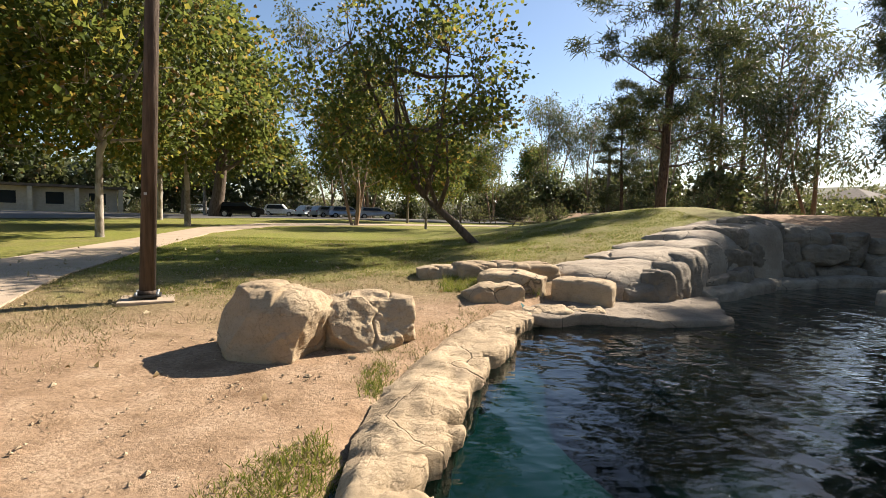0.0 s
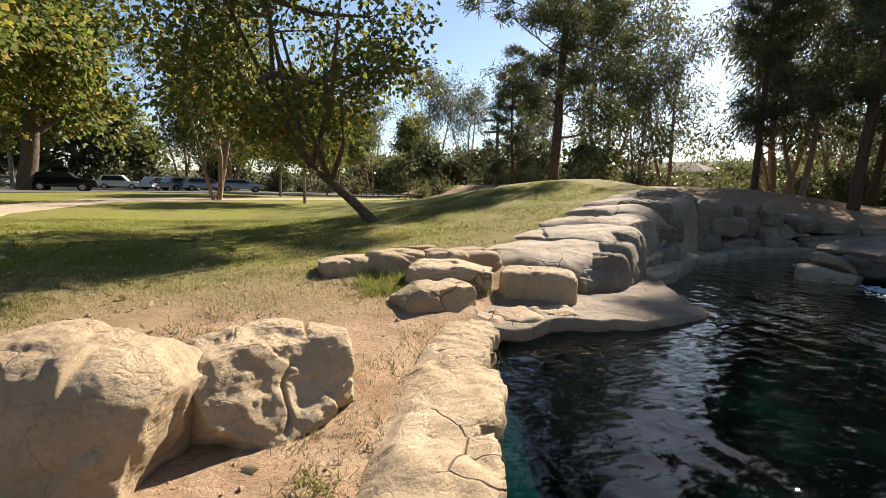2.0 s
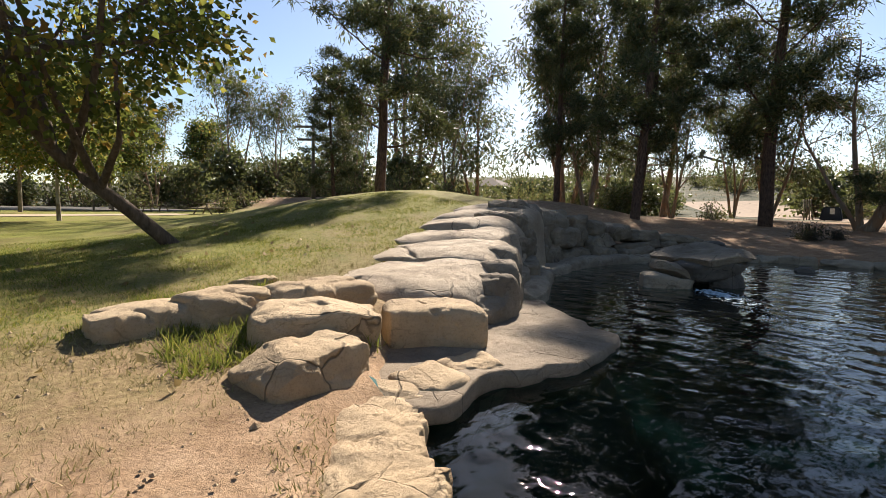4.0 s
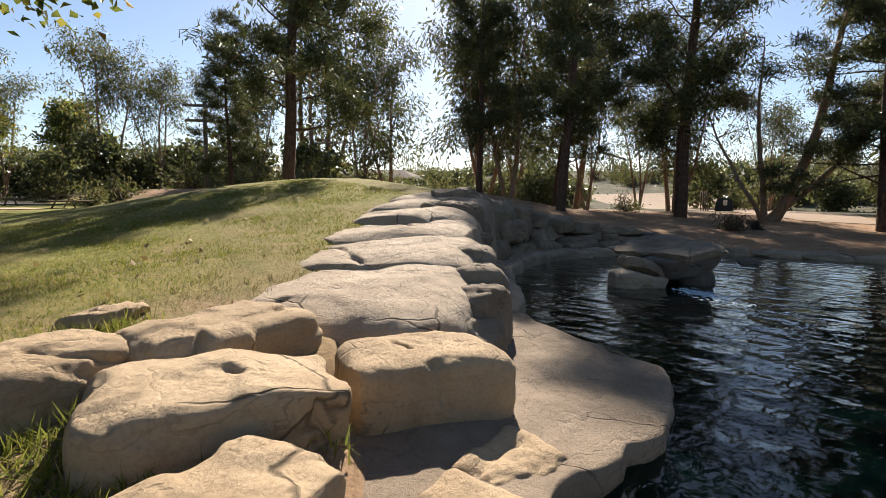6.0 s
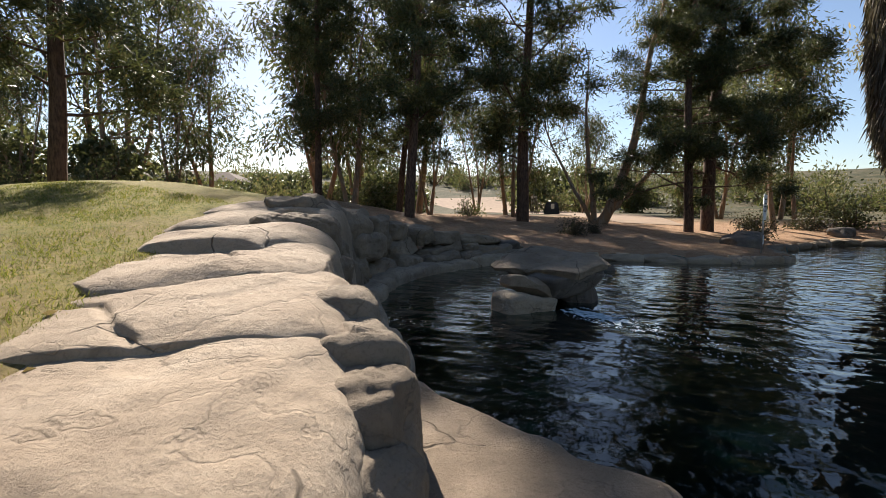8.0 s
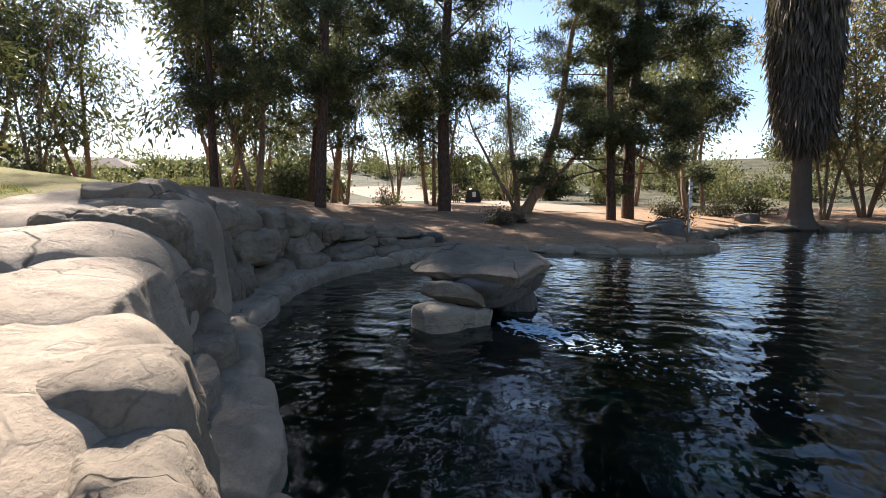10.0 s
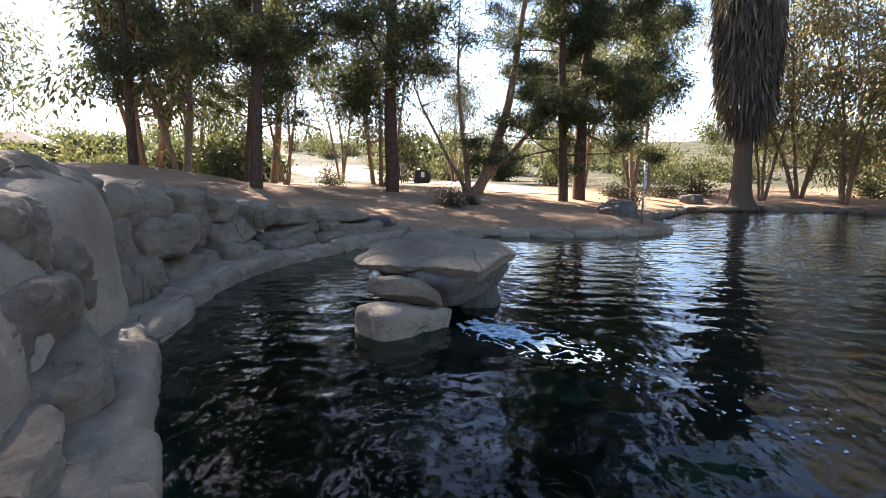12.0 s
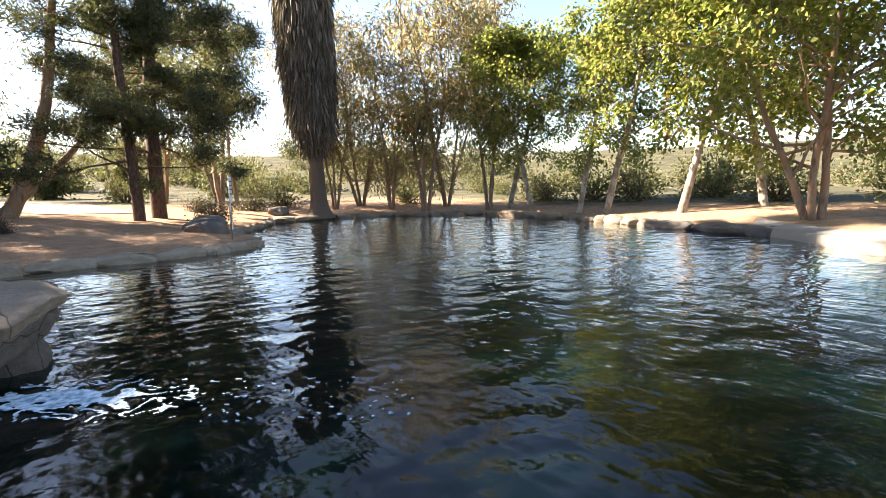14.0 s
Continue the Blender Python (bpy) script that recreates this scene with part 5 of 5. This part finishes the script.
blades("dry_grass", scatter(26000, -8, 6, 2.5, 16, lambda x, y, sd, w: (sd > 0.9) & (lawn_index(x, y, w) > -3.2) & (lawn_index(x, y, w) < 1.2) & ~rock_cover(x, y)), 0.06, 0.007, STRAW, "short dry straw-coloured grass", "dry grass", 1, 4)
blades("lawn_grass", scatter(42000, -9, 9, 7, 20, lambda x, y, sd, w: (sd > 1.2) & (lawn_index(x, y, w) > -0.3) & ~rock_cover(x, y)), 0.05, 0.008, GRASS, "short green lawn grass", "grass", 2, 5)
blades("weeds", scatter(2600, -1.6, 0.9, 0.6, 9.3, lambda x, y, sd, w: (sd > 0.55) & (sd < 1.25 + w * 0.5) & ~rock_cover(x, y) & (w > -0.25)), 0.055, 0.007, STRAW, "dry weeds along the rock edging", "weeds", 3, 6)
blades("green_tuft", scatter(1500, -1.6, -0.62, 1.6, 5.2, lambda x, y, sd, w: (sd > 0.6) & (sd < 1.15 + 0.5 * w) & (w > -0.3)), 0.065, 0.008, GRASS, "green weeds beside the rock edging", "weeds", 4, 7)
blades("green_tuft", scatter(1200, 0.1, 2.6, 9.0, 11.6, lambda x, y, sd, w: (w > -0.2) & ~rock_cover(x, y)), 0.13, 0.010, GRASS, "long grass growing between the rocks", "weeds", 5, 7)
sp = scatter(420, -10, 5, 4, 20, lambda x, y, sd, w: (sd > 1.5))
tagged(leaves("leaf_litter", np.column_stack([sp, land(sp[:, 0], sp[:, 1]) + 0.02]), np.column_stack([npr.normal(0, 1, (len(sp), 2)), npr.uniform(0, 0.25, len(sp))]), 0.10, 0.085, FALLEN, None, npr, 0, 0.2), "dry fallen sycamore leaves on the grass", "fallen leaves", kind="stuff")


def pebbles():
    """Loose grit and small stones on the bare earth."""
    npr = np.random.RandomState(31)
    sp = scatter(2600, -7, 2.5, -1, 11, lambda x, y, sd, w: (sd > 0.85) & ~rock_cover(x, y))
    r = npr.uniform(0.006, 0.022, len(sp)) * (1 + (npr.uniform(0, 1, len(sp)) > 0.97))
    z = land(sp[:, 0], sp[:, 1])
    base = np.array([(1, 0, 0), (0.3, 0.95, 0), (-0.8, 0.6, 0), (-0.8, -0.6, 0), (0.3, -0.95, 0), (0, 0, 0.75), (0, 0, -0.5)])
    tri = [(i, (i + 1) % 5, 5) for i in range(5)] + [((i + 1) % 5, i, 6) for i in range(5)]
    verts, faces = [], []
    for (x, y), rr, zz in zip(sp, r, z):
        q = base * rr * npr.uniform(0.7, 1.3, (7, 3)) + (x, y, zz + 0.012)
        faces += [tuple(len(verts) + i for i in t) for t in tri]
        verts += list(q)
    tagged(link_mesh("gravel", verts, faces, SANDSTONE, False), "scattered grit and small tan stones on bare earth", "gravel", kind="stuff")


pebbles()

# ---- furniture of the park ----
def lamp_post():
    x, y = -4.6, 7.6
    m = pose(x, y, on_land(x, y), 0, 0, 25)
    post = empty("lamp_post", m, "tall dark bronze lamp post on a square concrete footing", "lamp post")
    part("footing", box_bm(-0.38, 0.38, -0.38, 0.38, -0.2, 0.015, 0.01), CONCRETE, post, "cracked concrete footing")
    part("base_plate", box_bm(-0.19, 0.19, -0.19, 0.19, 0.05, 0.075, 0.006), DARK_METAL, post)
    for k in range(4):
        a = math.pi / 4 + k * math.pi / 2
        part("anchor_bolt", rod_bm((0.2 * math.cos(a), 0.2 * math.sin(a), 0.05), (0.2 * math.cos(a), 0.2 * math.sin(a), 0.13), 0.018, None, 8), STEEL, post, "grey anchor bolt")
    part("pole", rod_bm((0, 0, 0.07), (0.22, 0.10, 8.5), 0.115, 0.085, 24), POST_WOOD, post)
    part("collar", rod_bm((0, 0, 0.075), (0, 0, 0.14), 0.145, 0.125, 20), POST_WOOD, post)
    part("plate", box_bm(-0.02, 0.02, -0.121, -0.118, 1.62, 1.66), STEEL, post, "small pale tag")


lamp_post()


def sign_post(x, y, turn, label):
    m = pose(x, y, on_land(x, y), 0, 0, turn)
    s = empty("sign_post", m, label, "sign")
    part("post", rod_bm((0, 0, -0.1), (0, 0, 2.05), 0.03, None, 10), STEEL, s)
    part("panel", box_bm(-0.11, 0.11, -0.045, -0.033, 1.15, 2.0, 0.005), WHITE_PAINT, s, "white sign panel seen edge-on")
    for z, w in ((1.85, 0.10), (1.72, 0.08), (1.6, 0.10), (1.45, 0.07)):
        part("line", box_bm(-w, w, -0.049, -0.046, z - 0.02, z + 0.02), DARK_METAL, s, "dark printed line")
    part("marker", box_bm(-0.05, 0.05, -0.04, -0.031, 0.3, 0.62, 0.004), WHITE_PAINT, s, "small white marker plate")


sign_post(22.0, 4.6, -35, "grey steel post with a narrow white sign at the spit")


def utility_pole():
    x, y = 12.6, 34.6
    p = empty("utility_pole", at(x, y), "weathered wooden utility pole with two crossarms", "utility pole")
    part("pole", rod_bm((0, 0, -0.2), (0, 0, 5.6), 0.14, 0.10, 10), WEATHERED, p)
    for z, w in ((5.35, 1.15), (4.55, 1.0)):
        bm = box_bm(-w, w, -0.06, 0.06, z - 0.07, z + 0.07, 0.01)
        bmesh.ops.rotate(bm, verts=bm.verts[:], cent=(0, 0, 0), matrix=Matrix.Rotation(radians(-40), 3, "Z"))
        arm = part("crossarm", bm, WEATHERED, p)
        for k in (-0.85, -0.4, 0.4, 0.85):
            q = Matrix.Rotation(radians(-40), 3, "Z") @ Vector((k * w, 0, z))
            part("insulator", rod_bm(q + Vector((0, 0, 0.07)), q + Vector((0, 0, 0.2)), 0.035, 0.02, 8), DARK_METAL, arm)


utility_pole()


def picnic_table(x, y, turn):
    t = empty("picnic_table", at(x, y, turn), "weathered wooden picnic table on the lawn", "picnic table", "picnic tables")
    part("tabletop", box_bm(-0.9, 0.9, -0.38, 0.38, 0.72, 0.77, 0.008), WEATHERED, t)
    for s in (-1, 1):
        part("bench", box_bm(-0.9, 0.9, s * 0.72 - 0.13, s * 0.72 + 0.13, 0.42, 0.46, 0.006), WEATHERED, t)
        part("bench_support", box_bm(s * 0.6 - 0.04, s * 0.6 + 0.04, -0.8, 0.8, 0.34, 0.42), WEATHERED, t)
        for k in (-1, 1):
            part("leg", rod_bm((s * 0.6, k * 0.62, 0), (s * 0.6, k * 0.22, 0.72), 0.045, None, 6), WEATHERED, t)


for x, y, turn in ((5.6, 47.0, 20), (8.0, 42.0, 50), (2.6, 50.0, 0)):
    picnic_table(x, y, turn)


def parked_car(x, y, turn, paint, label, tall=1.45, long=4.5):
    c = empty("parked_car", at(x, y, turn), label, "car", "cars in the car park")
    h, l = tall, long / 2
    side = [(-l, 0.35), (-l, 0.85), (-l + 0.15, 1.0), (-l + 0.5, h - 0.08), (-l + 0.9, h), (0.35, h), (l - 1.35, 1.02), (l - 0.25, 0.9), (l, 0.75), (l, 0.35)]
    bm = bmesh.new()
    rows = [[bm.verts.new((u, s * (0.88 if z < 1.0 else 0.70), z)) for u, z in side] for s in (-1, 1)]
    k = len(side)
    for i in range(k):
        bm.faces.new((rows[0][i], rows[0][(i + 1) % k], rows[1][(i + 1) % k], rows[1][i]))
    bm.faces.new(rows[0][::-1])
    bm.faces.new(rows[1])
    bmesh.ops.recalc_face_normals(bm, faces=bm.faces[:])
    bmesh.ops.bevel(bm, geom=bm.edges[:], offset=0.05, segments=2, affect="EDGES")
    part("body", bm, paint, c)
    for s in (-1, 1):
        bm = bmesh.new()
        pts = [(-l + 0.55, 1.02), (-l + 0.75, h - 0.12), (0.3, h - 0.12), (l - 1.5, 1.02)]
        a = [bm.verts.new((u, s * (0.885 if z < 1.03 else 0.735), z)) for u, z in pts]
        b = [bm.verts.new((u, s * (0.80 if z < 1.03 else 0.65), z)) for u, z in pts]
        bm.faces.new(a)
        bm.faces.new(b[::-1])
        for i in range(4):
            bm.faces.new((a[i], b[i], b[(i + 1) % 4], a[(i + 1) % 4]))
        bmesh.ops.recalc_face_normals(bm, faces=bm.faces[:])
        part("side_window", bm, GLASS, c, "dark side window")
        for u in (-l + 0.85, l - 0.9):
            wheel = part("wheel", rod_bm((u, s * 0.70, 0.32), (u, s * 0.90, 0.32), 0.33, None, 20), TYRE, c)
            part("rim", rod_bm((u, s * 0.89, 0.32), (u, s * 0.912, 0.32), 0.2, None, 14), STEEL, wheel, "silver rim")
    for s in (-1, 1):
        part("headlight", box_bm(l - 0.06, l + 0.01, s * 0.6 - 0.15, s * 0.6 + 0.15, 0.68, 0.8, 0.02), STEEL, c)
        part("tail_light", box_bm(-l - 0.01, -l + 0.05, s * 0.68 - 0.1, s * 0.68 + 0.1, 0.72, 0.9, 0.01), plain("tail_red", (0.3, 0.02, 0.02), 0.3), c)


parked_car(-17.6, 46.6, 10, BLACK_CAR, "black hatchback parked beside the large shade tree", 1.42, 4.3)
parked_car(-21.4, 71.7, 5, WHITE_CAR, "white sport utility car parked at the kerb", 1.7, 4.6)
parked_car(-15.6, 66.0, 60, WHITE_CAR, "white hatchback parked in the car park", 1.5, 4.4)
parked_car(-13.0, 64.0, 50, SILVER_CAR, "silver sedan parked beside a white car", 1.5, 4.6)
parked_car(-10.4, 62.8, 20, SILVER_CAR, "silver estate car in the car park", 1.5, 4.8)
parked_car(-6.6, 61.6, 10, SILVER_CAR, "grey sedan parked under the trees", 1.45, 4.6)
parked_car(-35.4, 77.2, 30, WHITE_CAR, "white car parked further up the road", 1.45, 4.4)


def low_building():
    b = empty("park_building", at(-52.0, 66.0, 38), "low tan stucco park building with a dark flat roof", "building")
    part("wall", box_bm(-9, 9, -5, 5, -1, 3.0), STUCCO, b)
    part("roof", box_bm(-10, 10, -6, 6, 3.0, 3.35, 0.05), ROOFING, b)
    for x in (-9.3, -4.6, 0, 4.6, 9.3):
        part("column", box_bm(x - 0.25, x + 0.25, -5.9, -5.4, -1, 3.0, 0.02), STUCCO, b)
    for x in (-6.8, -2.2, 2.4, 6.8):
        win = part("window", box_bm(x - 0.9, x + 0.9, -5.06, -5.003, 0.9, 2.4), GLASS, b)
        part("sill", box_bm(x - 1.0, x + 1.0, -5.16, -5.07, 0.8, 0.9), STUCCO, win)


low_building()


def pumpjack():
    p = empty("pumpjack", at(108.0, 50.0, -60, 0.7), "far oil pumpjack nodding above the scrub", "pumpjack")
    for s in (-0.8, 0.8):
        part("post", rod_bm((-1.2, s, 0), (0, s * 0.3, 6.8), 0.2, None, 6), DARK_METAL, p)
        part("post", rod_bm((1.2, s, 0), (0, s * 0.3, 6.8), 0.2, None, 6), DARK_METAL, p)
    bm = box_bm(-4.0, 4.2, -0.22, 0.22, 6.7, 7.3)
    bmesh.ops.rotate(bm, verts=bm.verts[:], cent=(0, 0, 7), matrix=Matrix.Rotation(radians(18), 3, "Y"))
    part("beam", bm, DARK_METAL, p)
    bm = box_bm(-5.0, -3.8, -0.25, 0.25, 6.2, 8.9, 0.15)
    bmesh.ops.rotate(bm, verts=bm.verts[:], cent=(0, 0, 7), matrix=Matrix.Rotation(radians(18), 3, "Y"))
    part("horse_head", bm, DARK_METAL, p)
    part("counterweight", rod_bm((3.4, -0.4, 2.6), (3.4, 0.4, 2.6), 1.1, None, 14), DARK_METAL, p)
    part("pitman", rod_bm((3.6, 0, 2.6), (3.9, 0, 5.9), 0.12, None, 6), DARK_METAL, p)


pumpjack()


def shelter():
    s = empty("picnic_shelter", at(57.0, 64.0, 20), "far open picnic shelter with a pitched roof", "shelter")
    for x in (-2.5, 2.5):
        for y in (-2, 2):
            part("post", box_bm(x - 0.12, x + 0.12, y - 0.12, y + 0.12, -0.5, 2.8), WEATHERED, s)
    bm = bmesh.new()
    bmesh.ops.create_cone(bm, cap_ends=True, segments=4, radius1=5.2, radius2=0.3, depth=1.5, matrix=Matrix.Translation((0, 0, 3.5)) @ Matrix.Rotation(radians(45), 4, "Z"))
    part("roof", bm, ROOFING, s)


shelter()


def tarp_shed():
    t = empty("tarp_shelter", at(48.5, 16.2, 10, 0.75), "dark tarpaulin shelter with leaning poles by the track", "shelter")
    bm = box_bm(-1.1, 1.1, -1.0, 1.0, 0, 1.5)
    for v in bm.verts:
        if v.co.z > 1:
            v.co.x *= 0.6
            v.co.y *= 0.7
    bmesh.ops.bevel(bm, geom=bm.edges[:], offset=0.12, segments=2, affect="EDGES")
    part("cover", bm, TARP, t)
    for k in range(4):
        part("pole", rod_bm((-0.3, 1.6 + 0.25 * k, 0), (0.2, 1.9 + 0.2 * k, 2.3), 0.06, None, 6), WEATHERED, t)
    part("notice", box_bm(-1.2, -1.13, -0.3, 0.1, 0.7, 1.3), WHITE_PAINT, t, "white notice")


tarp_shed()


# ---- foam below the rock stack ----
def foam():
    """A churned, ragged sheet of foam drifting from the stack, with loose flecks for glints."""
    step, verts, faces, seen = 0.02, [], [], {}

    def corner(i, j):
        if (i, j) not in seen:
            u, v = i * step, (j - 40) * step
            seen[(i, j)] = len(verts)
            wob = Vector((u, v, 0)) * 9
            u2, v2 = u + 0.02 * noise.noise(wob), v + 0.02 * noise.noise(wob + Vector((5, 5, 5)))
            verts.append((10.98 - 0.64 * u2 - 0.77 * v2, 9.72 - 0.77 * u2 + 0.64 * v2, 0.006 + 0.012 * abs(noise.noise((u * 14, v * 14, 1.0)))))
        return seen[(i, j)]

    for i in range(190):
        for j in range(80):
            u, v = i * step, (j - 40) * step
            warp = 0.25 * noise.noise((u * 2.4, v * 2.4, 7.0))
            wide = 0.28 + 0.1 * u
            near = math.exp(-(v / wide) ** 2) * (1.0 if u < 0.7 else math.exp(-((u - 0.7) / 0.9) ** 2))
            lace = abs(noise.noise((u * 4.2 + 3 * warp, v * 6.5 + 3 * warp, 3.0)))
            # Glints on the water further out, modelled as tiny pale flecks.
            fleck = u > 1.2 and noise.noise((u * 17, v * 17, 9.0)) > 0.5 and math.exp(-(v / 0.45) ** 2) > 0.35
            if (near > 0.2 and lace < 0.17 * near + 0.6 * max(0.0, near - 0.62)) or fleck:
                faces.append((corner(i, j), corner(i, j + 1), corner(i + 1, j + 1), corner(i + 1, j)))
    tagged(link_mesh("foam", verts, faces, FOAM, True), "white churned foam and bubbles on the water, with pale flecks for glints", "foam", kind="stuff")


foam()
